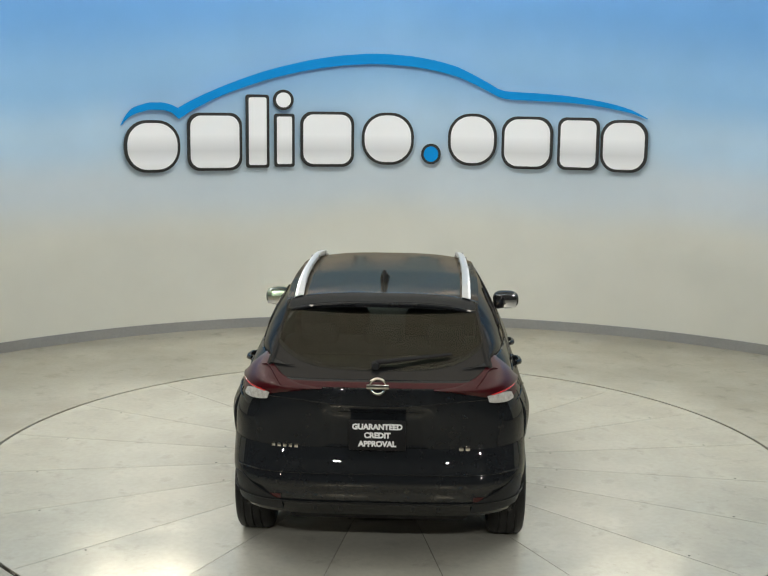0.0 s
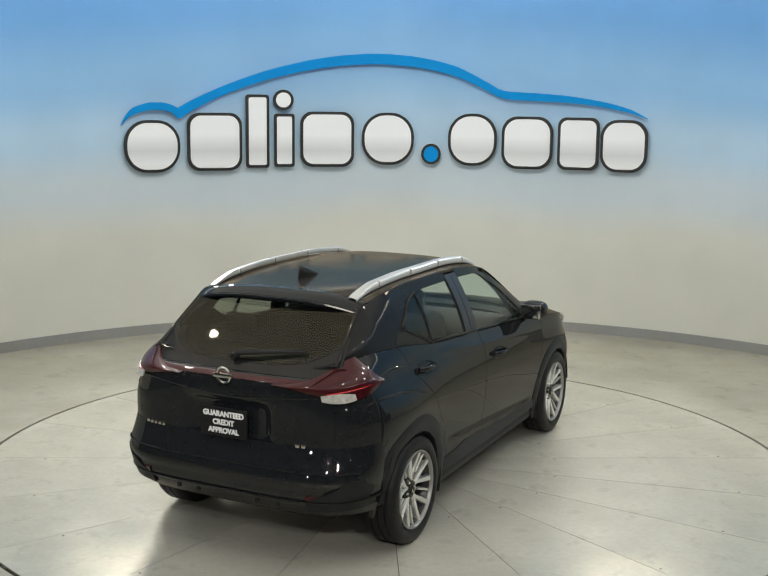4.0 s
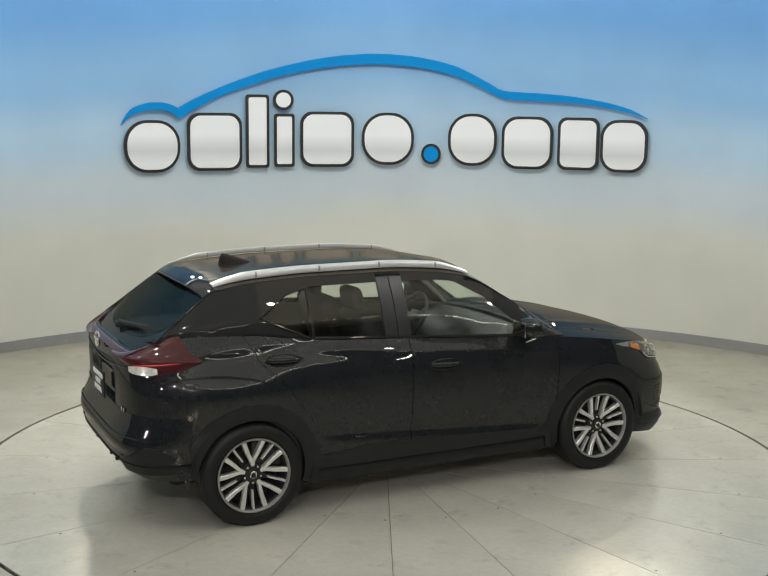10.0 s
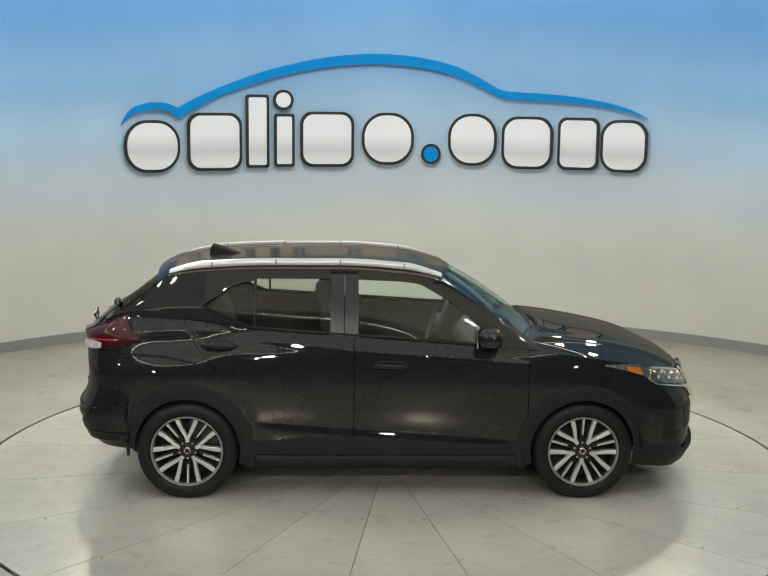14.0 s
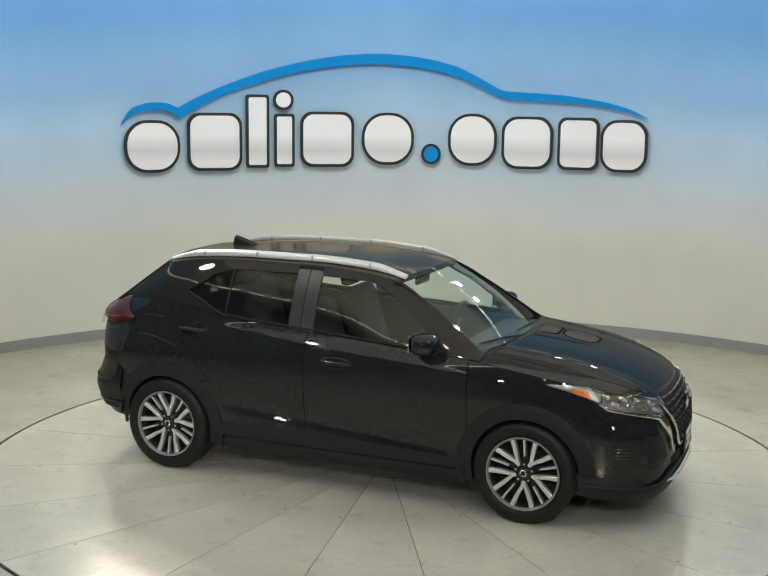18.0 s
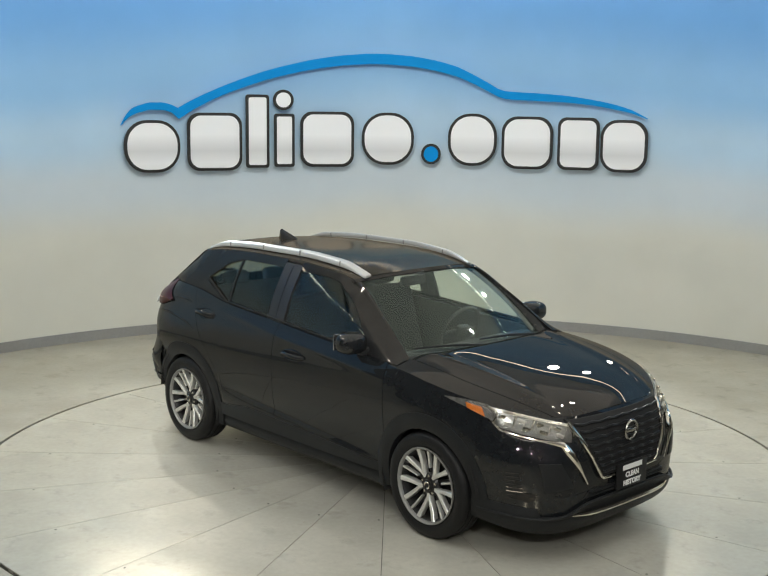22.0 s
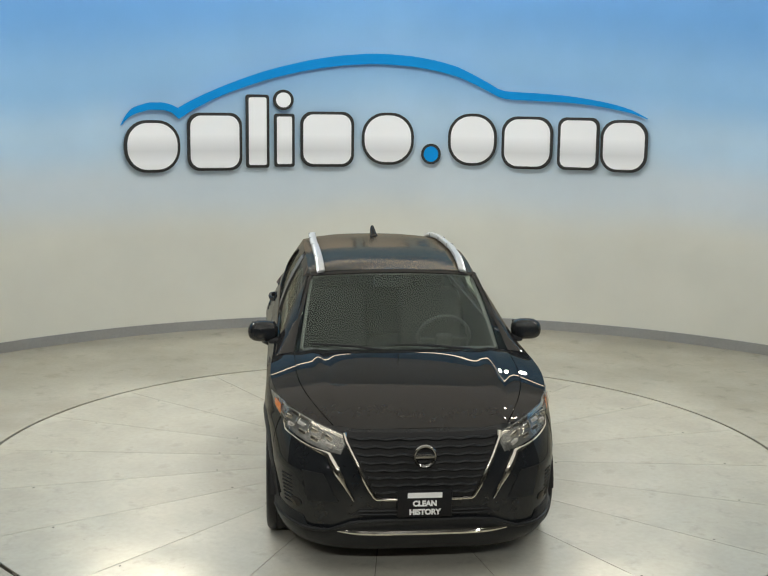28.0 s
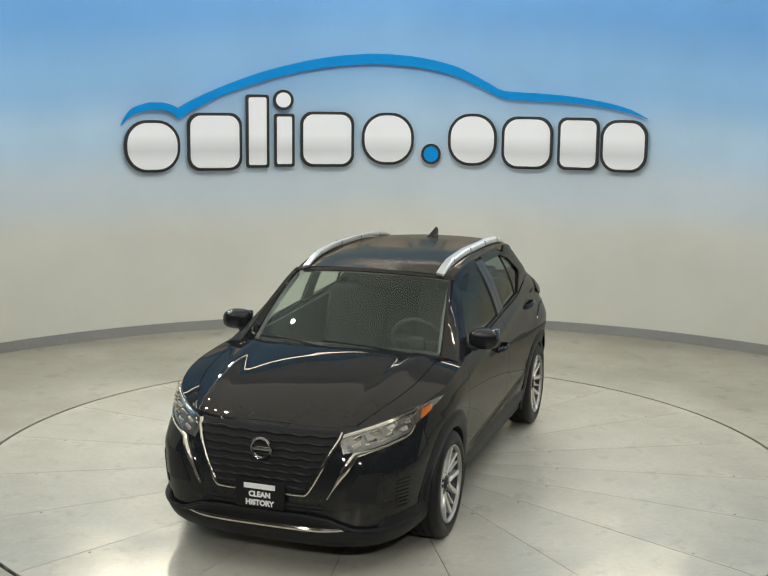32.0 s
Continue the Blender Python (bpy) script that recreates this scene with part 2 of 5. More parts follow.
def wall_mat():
    """Painted wall: warm grey below; from chest height a blue fade that stands in for an overlaid sky graphic, its glow
    put into the colour as a paler middle.
    """
    m = bpy.data.materials.new("wall_sky_fade")
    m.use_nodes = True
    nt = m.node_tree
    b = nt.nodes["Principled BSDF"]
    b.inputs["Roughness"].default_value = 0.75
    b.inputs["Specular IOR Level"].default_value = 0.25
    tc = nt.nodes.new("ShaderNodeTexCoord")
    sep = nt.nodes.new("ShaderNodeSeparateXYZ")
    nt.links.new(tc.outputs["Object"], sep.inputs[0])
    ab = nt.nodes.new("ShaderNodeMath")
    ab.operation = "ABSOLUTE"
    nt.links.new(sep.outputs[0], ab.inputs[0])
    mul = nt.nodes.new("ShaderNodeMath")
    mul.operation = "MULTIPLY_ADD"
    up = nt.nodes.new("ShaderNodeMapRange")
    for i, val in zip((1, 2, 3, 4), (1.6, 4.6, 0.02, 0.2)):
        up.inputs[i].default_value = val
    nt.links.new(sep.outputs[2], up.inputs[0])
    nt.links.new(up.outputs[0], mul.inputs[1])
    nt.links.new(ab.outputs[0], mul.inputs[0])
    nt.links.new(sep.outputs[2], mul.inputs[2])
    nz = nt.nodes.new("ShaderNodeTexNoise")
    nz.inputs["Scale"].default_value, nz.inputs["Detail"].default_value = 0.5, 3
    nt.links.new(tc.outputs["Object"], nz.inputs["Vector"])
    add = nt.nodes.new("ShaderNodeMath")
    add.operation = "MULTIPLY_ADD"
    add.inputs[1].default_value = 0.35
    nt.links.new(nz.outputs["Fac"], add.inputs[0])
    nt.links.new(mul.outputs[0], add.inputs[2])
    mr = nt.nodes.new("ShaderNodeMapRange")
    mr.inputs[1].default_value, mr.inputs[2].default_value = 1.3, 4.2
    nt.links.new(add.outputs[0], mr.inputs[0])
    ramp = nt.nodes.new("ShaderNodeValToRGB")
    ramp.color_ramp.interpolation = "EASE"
    # Blues of the overlaid sky; no such paint is on the wall.
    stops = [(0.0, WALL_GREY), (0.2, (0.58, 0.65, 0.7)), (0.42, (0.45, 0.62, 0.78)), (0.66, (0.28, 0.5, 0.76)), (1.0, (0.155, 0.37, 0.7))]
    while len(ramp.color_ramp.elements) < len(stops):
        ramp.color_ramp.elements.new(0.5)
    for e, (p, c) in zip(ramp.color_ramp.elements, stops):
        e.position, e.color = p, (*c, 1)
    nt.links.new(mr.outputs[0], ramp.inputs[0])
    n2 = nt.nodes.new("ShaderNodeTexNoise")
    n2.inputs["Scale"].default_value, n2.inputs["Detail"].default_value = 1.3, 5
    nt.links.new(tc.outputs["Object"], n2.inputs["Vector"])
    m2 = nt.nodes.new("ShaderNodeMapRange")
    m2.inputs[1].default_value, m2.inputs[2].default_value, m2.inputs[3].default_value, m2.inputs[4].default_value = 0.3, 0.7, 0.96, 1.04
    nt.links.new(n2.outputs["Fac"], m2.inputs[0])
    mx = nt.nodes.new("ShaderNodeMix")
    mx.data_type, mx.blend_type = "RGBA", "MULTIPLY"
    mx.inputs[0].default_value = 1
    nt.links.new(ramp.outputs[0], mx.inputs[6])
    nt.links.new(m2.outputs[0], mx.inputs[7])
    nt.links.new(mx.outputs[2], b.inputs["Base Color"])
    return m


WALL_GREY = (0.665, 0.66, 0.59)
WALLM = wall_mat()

# ---------------------------------------------------------------- mesh helpers


def obj(name, bm, material, parent=None, label="", smooth=True):
    me = bpy.data.meshes.new(name)
    bm.normal_update()
    bm.to_mesh(me)
    bm.free()
    if smooth:
        me.polygons.foreach_set("use_smooth", [True] * len(me.polygons))
        me.set_sharp_from_angle(angle=radians(38))
    for k in material if isinstance(material, (list, tuple)) else [material]:
        me.materials.append(k)
    ob = new(name, me)
    if parent:
        ob.parent = parent
    if label:
        ob["label"] = label
    return ob


def part(name, bm, material, parent, label="", smooth=True):
    return obj(name, bm, material, parent, label, smooth)


def sheet(f, nu, nv, thick=0.0, inward=(0, 0, -1), flip=False):
    """A grid over f(u, v), u and v from 0 to 1; with thick it becomes a closed shell, the second side set off along inward (a vector or a function)."""
    bm = bmesh.new()
    g = [[bm.verts.new(f(i / nu, j / nv)) for j in range(nv + 1)] for i in range(nu + 1)]
    for i in range(nu):
        for j in range(nv):
            q = (g[i][j], g[i + 1][j], g[i + 1][j + 1], g[i][j + 1])
            bm.faces.new(q[::-1] if flip else q)
    bmesh.ops.remove_doubles(bm, verts=bm.verts, dist=1e-5)
    bmesh.ops.dissolve_degenerate(bm, edges=bm.edges, dist=1e-5)
    bmesh.ops.recalc_face_normals(bm, faces=bm.faces)
    if thick:
        bm.normal_update()
        top = list(bm.faces)
        d = bmesh.ops.extrude_face_region(bm, geom=top, use_keep_orig=True)
        vs = [e for e in d["geom"] if isinstance(e, bmesh.types.BMVert)]
        for v in vs:
            w = Vector(inward(v.co) if callable(inward) else inward)
            v.co += w.normalized() * thick
        bmesh.ops.recalc_face_normals(bm, faces=bm.faces)
    return bm


def box(sx, sy, sz, at=(0, 0, 0), bev=0.0, seg=2, m=None):
    bm = bmesh.new()
    bmesh.ops.create_cube(bm, size=1, matrix=Matrix.Diagonal((sx, sy, sz, 1)))
    if bev:
        bmesh.ops.bevel(bm, geom=list(bm.edges), offset=bev, segments=seg, affect="EDGES", profile=0.5)
    bmesh.ops.transform(bm, matrix=(m or Matrix.Translation(at)), verts=bm.verts)
    return bm


def tube(points, r, seg=8, closed=False, squash=1.0):
    """A round bar along points, r a radius or a function of 0..1."""
    bm = bmesh.new()
    pts = [Vector(p) for p in points]
    n = len(pts)
    rings = []
    for i, p in enumerate(pts):
        if closed:
            d = pts[(i + 1) % n] - pts[i - 1]
        else:
            d = pts[min(i + 1, n - 1)] - pts[max(i - 1, 0)]
        d.normalize()
        a = d.cross(Vector((0, 0, 1)))
        if a.length < 1e-3:
            a = d.cross(Vector((1, 0, 0)))
        a.normalize()
        b = d.cross(a)
        rr = r(i / (n - 1)) if callable(r) else r
        rings.append([bm.verts.new(p + (a * math.cos(k * 2 * math.pi / seg) + b * math.sin(k * 2 * math.pi / seg) * squash) * rr) for k in range(seg)])
    for i in range(n if closed else n - 1):
        q, w = rings[i], rings[(i + 1) % n]
        for k in range(seg):
            bm.faces.new((q[k], q[(k + 1) % seg], w[(k + 1) % seg], w[k]))
    if not closed:
        bm.faces.new(rings[0][::-1])
        bm.faces.new(rings[-1])
    bmesh.ops.recalc_face_normals(bm, faces=bm.faces)
    return bm


def lathe(profile, seg=48, axis="y", closed=False):
    """profile: (radius, along) pairs turned round the axis."""
    bm = bmesh.new()
    rings = []
    for r, h in profile:
        rings.append([bm.verts.new((r * math.cos(a), h, r * math.sin(a)) if axis == "y" else (r * math.cos(a), r * math.sin(a), h))
                      for a in (2 * math.pi * k / seg for k in range(seg))])
    m = len(rings)
    for i in range(m if closed else m - 1):
        q, w = rings[i], rings[(i + 1) % m]
        for k in range(seg):
            bm.faces.new((q[k], q[(k + 1) % seg], w[(k + 1) % seg], w[k]))
    bmesh.ops.remove_doubles(bm, verts=bm.verts, dist=1e-5)
    bmesh.ops.recalc_face_normals(bm, faces=bm.faces)
    return bm


def lerp(x, table):
    """Smooth curve through a table of (x, value)."""
    xs = [p[0] for p in table]
    if x <= xs[0]:
        return table[0][1]
    if x >= xs[-1]:
        return table[-1][1]
    i = max(k for k in range(len(xs)) if xs[k] <= x)
    i = min(i, len(xs) - 2)

    def slope(k):
        if k == 0 or k == len(xs) - 1:
            a, b = (0, 1) if k == 0 else (len(xs) - 2, len(xs) - 1)
            return (table[b][1] - table[a][1]) / (xs[b] - xs[a])
        d0 = (table[k][1] - table[k - 1][1]) / (xs[k] - xs[k - 1])
        d1 = (table[k + 1][1] - table[k][1]) / (xs[k + 1] - xs[k])
        return 0.0 if d0 * d1 <= 0 else 2 * d0 * d1 / (d0 + d1)
    h = xs[i + 1] - xs[i]
    t = (x - xs[i]) / h
    a, b = table[i][1], table[i + 1][1]
    return (a * (1 + 2 * t) * (1 - t) ** 2 + slope(i) * h * t * (1 - t) ** 2 + b * t * t * (3 - 2 * t) + slope(i + 1) * h * t * t * (t - 1))


def line(x, table):
    xs = [p[0] for p in table]
    return float(np.interp(x, xs, [p[1] for p in table]))


# ---------------------------------------------------------------- the studio room
def wall_point(deg, z, off=0.0):
    """A place on the curved wall: degrees from straight ahead, to the right, and height; off is towards the room's middle."""
    a = radians(deg)
    return (ROOM_X + math.sin(a) * (ROOM_R - off), ROOM_Y + math.cos(a) * (ROOM_R - off), z)


def room():
    # plan of the wall: half circle ahead; plain dark sides, unseen, are added back past the camera
    xl, xr = ROOM_X - ROOM_R, ROOM_X + ROOM_R
    plan = [wall_point(a, 0)[:2] for a in range(-90, 91, 2)]

    def ring(z0, z1, t, off):
        bm = bmesh.new()
        rows = []
        n = len(plan)
        for i, (x, y) in enumerate(plan):
            x0, y0 = plan[max(i - 1, 0)]
            x1, y1 = plan[min(i + 1, n - 1)]
            d = Vector((x1 - x0, y1 - y0)).normalized()
            nrm = Vector((d.y, -d.x))
            a = Vector((x, y)) + nrm * off
            b = Vector((x, y)) + nrm * (off - t)
            rows.append([bm.verts.new((*a, z0)), bm.verts.new((*a, z1)), bm.verts.new((*b, z1)), bm.verts.new((*b, z0))])
        for p, q in zip(rows, rows[1:]):
            for k in range(4):
                bm.faces.new((p[k], p[(k + 1) % 4], q[(k + 1) % 4], q[k]))
        bm.faces.new(rows[0])
        bm.faces.new(rows[-1][::-1])
        bmesh.ops.recalc_face_normals(bm, faces=bm.faces)
        return bm
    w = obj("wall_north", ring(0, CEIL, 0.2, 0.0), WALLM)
    tagged(w, "curved warm grey studio wall with a blue fade standing in for an overlaid sky", "wall", kind="structure")
    b = obj("baseboard", ring(0, 0.108, 0.022, 0.022), BASEB)
    tagged(b, "dull grey baseboard round the curved wall", "baseboard", kind="structure")
    # Added walls out of view, dark so the car's flank reflects little.
    w2 = obj("wall_south", box(2 * ROOM_R + 0.6, 0.2, CEIL, (ROOM_X, -11.1, CEIL / 2)), DARKWALL)
    tagged(w2, "plain unseen charcoal wall added behind the camera", "wall", kind="structure")
    for nm, x in (("wall_west", xl - 0.1), ("wall_east", xr + 0.1)):
        side = obj(nm, box(0.2, 11.0 + ROOM_Y - 0.002, CEIL, (x, (ROOM_Y - 11.0) / 2, CEIL / 2)), DARKWALL)
        tagged(side, "plain unseen charcoal side wall added past the curved wall", "wall", kind="structure")
    c = obj("ceiling", box(2 * ROOM_R + 0.8, 17.2, 0.15, (ROOM_X, -2.9, CEIL + 0.075)), CEILM)
    tagged(c, "plain pale studio ceiling", "ceiling", kind="structure")
    # floor with a round opening for the turntable
    bm = bmesh.new()
    n = 160
    inner = [bm.verts.new((math.cos(2 * math.pi * k / n) * 2.972, math.sin(2 * math.pi * k / n) * 2.972, 0)) for k in range(n)]
    low = [bm.verts.new((v.co.x, v.co.y, -0.05)) for v in inner]
    outer = []
    for k in range(n):
        a = 2 * math.pi * k / n
        c_, s_ = math.cos(a), math.sin(a)
        sc = min(6.3 / max(abs(c_), 1e-6), (5.6 if s_ > 0 else 11.2) / max(abs(s_), 1e-6))
        outer.append(bm.verts.new((c_ * sc, s_ * sc, 0)))
    for k in range(n):
        j = (k + 1) % n
        bm.faces.new((inner[k], outer[k], outer[j], inner[j]))
        bm.faces.new((low[k], inner[k], inner[j], low[j]))
    bmesh.ops.recalc_face_normals(bm, faces=bm.faces)
    f = obj("floor", bm, FLOORM, smooth=False)
    tagged(f, "polished pale grey concrete studio floor", "floor", kind="structure")
    p = obj("turntable_pit", lathe([(0.0, -0.06), (2.99, -0.06), (2.99, -0.03)], 96, "z"), PITM)
    tagged(p, "dark pit ring under the turntable edge", "pit", kind="structure")


room()

# ---------------------------------------------------------------- turntable
SECTORS = 20


def turntable():
    base = new("turntable")
    tagged(base, "round pale grey car turntable of wedge panels flush with the floor", "turntable")
    part("base_plate", lathe([(0.0, -0.05), (2.945, -0.05), (2.945, -0.008), (0.0, -0.008)], 96, "z"), JOINT, base, "dark plate seen in the joints", smooth=False)
    w = 2 * math.pi / SECTORS
    gap = 0.0022
    bm = bmesh.new()
    n = 8
    r0, r1 = 0.42, 2.944
    top = []
    for r in (r0, 1.3, 2.1, r1):
        e = gap / r
        top.append([(r * math.cos(-w / 2 + e + (w - 2 * e) * k / n), r * math.sin(-w / 2 + e + (w - 2 * e) * k / n)) for k in range(n + 1)])
    g = [[bm.verts.new((x, y, 0.0)) for x, y in row] for row in top]
    for i in range(3):
        for k in range(n):
            bm.faces.new((g[i][k], g[i + 1][k], g[i + 1][k + 1], g[i][k + 1]))
    d = bmesh.ops.extrude_face_region(bm, geom=list(bm.faces), use_keep_orig=True)
    for v in d["geom"]:
        if isinstance(v, bmesh.types.BMVert):
            v.co.z -= 0.02
    bmesh.ops.recalc_face_normals(bm, faces=bm.faces)
    first = part("panel", bm, TURNM, base, smooth=False)
    first.rotation_euler.z = radians(226.5 + 9)
    for k in range(1, SECTORS):
        o = new("panel", first.data)
        o.parent = base
        o.rotation_euler.z = radians(226.5 + 9 + 18 * k)
    part("hub_plate", lathe([(0.0, -0.02), (0.41, -0.02), (0.41, 0.0), (0.0, 0.0)], 48, "z"), TURNM, base, smooth=False)
    bolt = None
    for k in range(SECTORS):
        for r, s in ((1.25, -1), (2.5, 1)):
            if bolt is None:
                bolt = part("bolt", lathe([(0.0, 0.002), (0.006, 0.002), (0.008, 0.0), (0.008, -0.004)], 8, "z"), JOINT, base)
                o = bolt
            else:
                o = new("bolt", bolt.data)
                o.parent = base
            a = radians(226.5 + 18 * k) + s * 0.03 / r
            o.location = (r * math.cos(a), r * math.sin(a), 0)
    return base


TURNTABLE = turntable()

# thin ring-shaped tube lamp hung under the ceiling
RINGGLOW = mat("ring_glow", (1.0, 0.97, 0.88), rough=0.5, emit=10.5)
RING_R, RING_Z = 5.3, 4.08


def ring_lamp():
    """A tube lamp bent to a ring round the room."""
    pts = []
    for k in range(96):
        a = 2 * math.pi * k / 96
        pts.append((ROOM_X + RING_R * math.sin(a), ROOM_Y + RING_R * math.cos(a), RING_Z))
    lamp = obj("ring_lamp", tube(pts, 0.022, 8, closed=True), RINGGLOW)
    tagged(lamp, "thin white ring tube lamp hung under the ceiling", "lamp")
    for k in range(0, 96, 16):
        x, y, z = pts[k]
        part("hanger", tube([(x, y, z + 0.01), (x, y, CEIL)], 0.006, 6), CHROME, lamp)


ring_lamp()

# ---------------------------------------------------------------- the car: x forward, y to its left, z up, in metres
CAR = new("car")
tagged(CAR, "glossy black compact crossover with silver roof rails and two-tone alloy wheels", "car")
WB = 1.31
XS = 1.1
NOSE = [(0.14, 2.05), (0.2, 2.115), (0.28, 2.155), (0.45, 2.16), (0.6, 2.148), (0.71, 2.12), (0.8, 2.08), (0.86, 2.03), (0.95, 1.95)]
TAIL = [(0.3, -1.95), (0.4, -2.01), (0.55, -2.05), (0.68, -2.03), (0.8, -2.03), (0.95, -2.035), (1.06, -2.03), (1.1, -1.985), (1.13, -1.94), (1.17, -1.88), (1.21, -1.825), (1.3, -1.7)]
WIDTH = [(0.14, 0.79), (0.25, 0.81), (0.33, 0.822), (0.45, 0.838), (0.62, 0.8545), (0.78, 0.862), (0.88, 0.858), (0.96, 0.842), (1.04, 0.806), (1.12, 0.77), (1.25, 0.725)]
BELT = [(-1.95, 1.13), (-1.8, 1.17), (-1.6, 1.19), (-1.32, 1.18), (-0.855, 1.125), (-0.25, 1.085), (0.6, 1.03), (0.95, 1.01), (1.1, 1.0)]
FENDER_TOP = [(0.9, 1.01), (1.15, 0.985), (1.46, 0.94), (1.75, 0.885), (1.95, 0.83), (2.1, 0.78)]
HOOD_MID = [(0.9, 1.088), (1.1, 1.072), (1.3, 1.045), (1.5, 1.012), (1.7, 0.972), (1.85, 0.93), (1.95, 0.892), (2.03, 0.852), (2.062, 0.832), (2.1, 0.81)]
ROOF_MID = [(-1.62, 1.478), (-1.45, 1.5), (-1.2, 1.52), (-0.8, 1.54), (-0.3, 1.546), (0.1, 1.526), (0.42, 1.474)]
EDGE_Z = [(-1.92, 1.12), (-1.865, 1.155), (-1.7, 1.27), (-1.545, 1.38), (-1.455, 1.44), (-1.2, 1.482), (-0.8, 1.502), (-0.3, 1.502), (0.1, 1.475), (0.35, 1.43), (0.6, 1.295), (0.8, 1.165), (1.0, 1.03), (1.05, 1.0)]
EDGE_Y = [(-1.95, 0.635), (-1.9, 0.622), (-1.75, 0.595), (-1.6, 0.575), (-1.5, 0.556), (-1.2, 0.57), (-0.8, 0.578), (-0.3, 0.578), (0.1, 0.574), (0.35, 0.566), (0.6, 0.622), (0.8, 0.672), (1.0, 0.71), (1.05, 0.72)]
WIN_TOP = [(-0.19, 1.437), (0.1, 1.425), (0.22, 1.408), (0.45, 1.285), (0.66, 1.105), (0.72, 1.045)]
QUART_TOP = [(-1.2, 1.275), (-1.02, 1.398), (-0.88, 1.433)]
QUART_LOW = [(-1.2, 1.268), (-0.88, 1.128)]
CREASE = [(-1.7, 1.1), (-0.8, 1.06), (-0.6, 1.046), (-0.18, 1.002), (0.33, 0.966), (0.87, 0.922), (1.45, 0.87)]
LOW_CREASE = [(-0.95, 0.525), (0.0, 0.455), (0.9, 0.39)]
CLAD = [(-0.9, 0.385), (-0.7, 0.4), (-0.55, 0.425), (-0.2, 0.415), (0.3, 0.39), (0.9, 0.36)]
DOOR_REAR = [(-1.33, 1.185), (-1.25, 1.03), (-1.08, 0.85), (-0.92, 0.64), (-0.865, 0.42), (-0.86, 0.3)]


REAR_EXTRA = [(0.86, 0.0), (0.98, -0.022), (1.06, -0.02), (1.12, -0.012), (1.2, -0.028), (1.3, -0.045)]


def nose_n(z):
    """How square the plan of the nose is: boxy low down, rounder at the bonnet."""
    return 2.8 + 1.0 * min(1.0, max(0.0, (0.8 - z) / 0.2))


def tail_n(z):
    return 4.6


def ends(t, n):
    return max(0.0, 1 - min(1.0, max(0.0, t)) ** n) ** (1 / n)


def side_y(x, z):
    """Half width of the body at x and z: shoulders over the wheels, a shoulder crease, and a scooped lower door."""
    w = lerp(z, WIDTH)
    w += 0.012 * math.exp(-abs(z - line(x, CREASE)) / 0.03) * math.exp(-((x - 0.13) / 0.95) ** 8)
    door = math.exp(-((x - 0.0) / 0.86) ** 8)
    d = z - line(x, LOW_CREASE)
    if d > 0:
        w -= 0.01 * door * math.exp(-d / 0.08)
    else:
        w += door * (0.024 * (1 - math.exp(d / 0.03)) - 0.01)
    w += 0.02 * math.exp(-((x + 1.4) / 0.4) ** 2) * math.exp(-((z - 0.84) / 0.11) ** 2)
    w += 0.012 * math.exp(-((x - 1.31) / 0.36) ** 2) * math.exp(-((z - 0.78) / 0.1) ** 2)
    w -= 0.02 * math.exp(-((x + 1.62) / 0.2) ** 2) * math.exp(-((z - 0.62) / 0.07) ** 2)
    w += line(z, REAR_EXTRA) * min(1.0, max(0.0, (-0.95 - x) / 0.5))
    if x > XS:
        return w * ends((x - XS) / (lerp(z, NOSE) - XS), nose_n(z))
    if x < -XS:
        return w * ends((-x - XS) / (-lerp(z, TAIL) - XS), tail_n(z))
    return w


def nose(y, z, off=0.0):
    w = lerp(z, WIDTH)
    return Vector((XS + (lerp(z, NOSE) - XS) * ends(abs(y) / w, nose_n(z)) + off, y, z))


def tail(y, z, off=0.0):
    w = lerp(z, WIDTH) + line(z, REAR_EXTRA)
    return Vector((-XS + (lerp(z, TAIL) + XS) * ends(abs(y) / w, tail_n(z)) - off, y, z))


def wrap(phi, z, front, sy, off=0.0):
    """A place on the nose or tail by the angle round it: 0 at the middle, 1 at the flank."""
    n = nose_n(z) if front else tail_n(z)
    a = phi * math.pi / 2
    w = lerp(z, WIDTH) + off + (0 if front else line(z, REAR_EXTRA))
    xc = lerp(z, NOSE if front else TAIL) + (off if front else -off)
    c, s = max(0.0, math.cos(a)) ** (2 / n), math.sin(a) ** (2 / n)
    xs = XS if front else -XS
    return Vector((xs + (xc - xs) * c, sy * w * s, z))


def phi_y(y, z, front):
    n = nose_n(z) if front else tail_n(z)
    return math.asin(min(1, (abs(y) / (lerp(z, WIDTH) + (0 if front else line(z, REAR_EXTRA)))) ** (n / 2))) * 2 / math.pi


def phi_x(x, z, front):
    n = nose_n(z) if front else tail_n(z)
    r = (abs(x) - XS) / (abs(lerp(z, NOSE if front else TAIL)) - XS)
    return math.acos(max(0.0, min(1.0, r)) ** (n / 2)) * 2 / math.pi


def glass_y(x, z):
    """Half width of the cabin side at x and z."""
    zb, zr = lerp(x, BELT), lerp(x, EDGE_Z)
    yb, yr = side_y(x, zb) - 0.012, line(x, EDGE_Y)
    if zr - zb < 1e-4:
        return yb
    t = (z - zb) / (zr - zb)
    return yb + (yr - yb) * t + 0.02 * math.sin(math.pi * max(0, min(1, t)))


def arch(x, xc, r):
    d = abs(x - xc)
    return 0.33 + math.sqrt(r * r - d * d) if d < r else 0.0


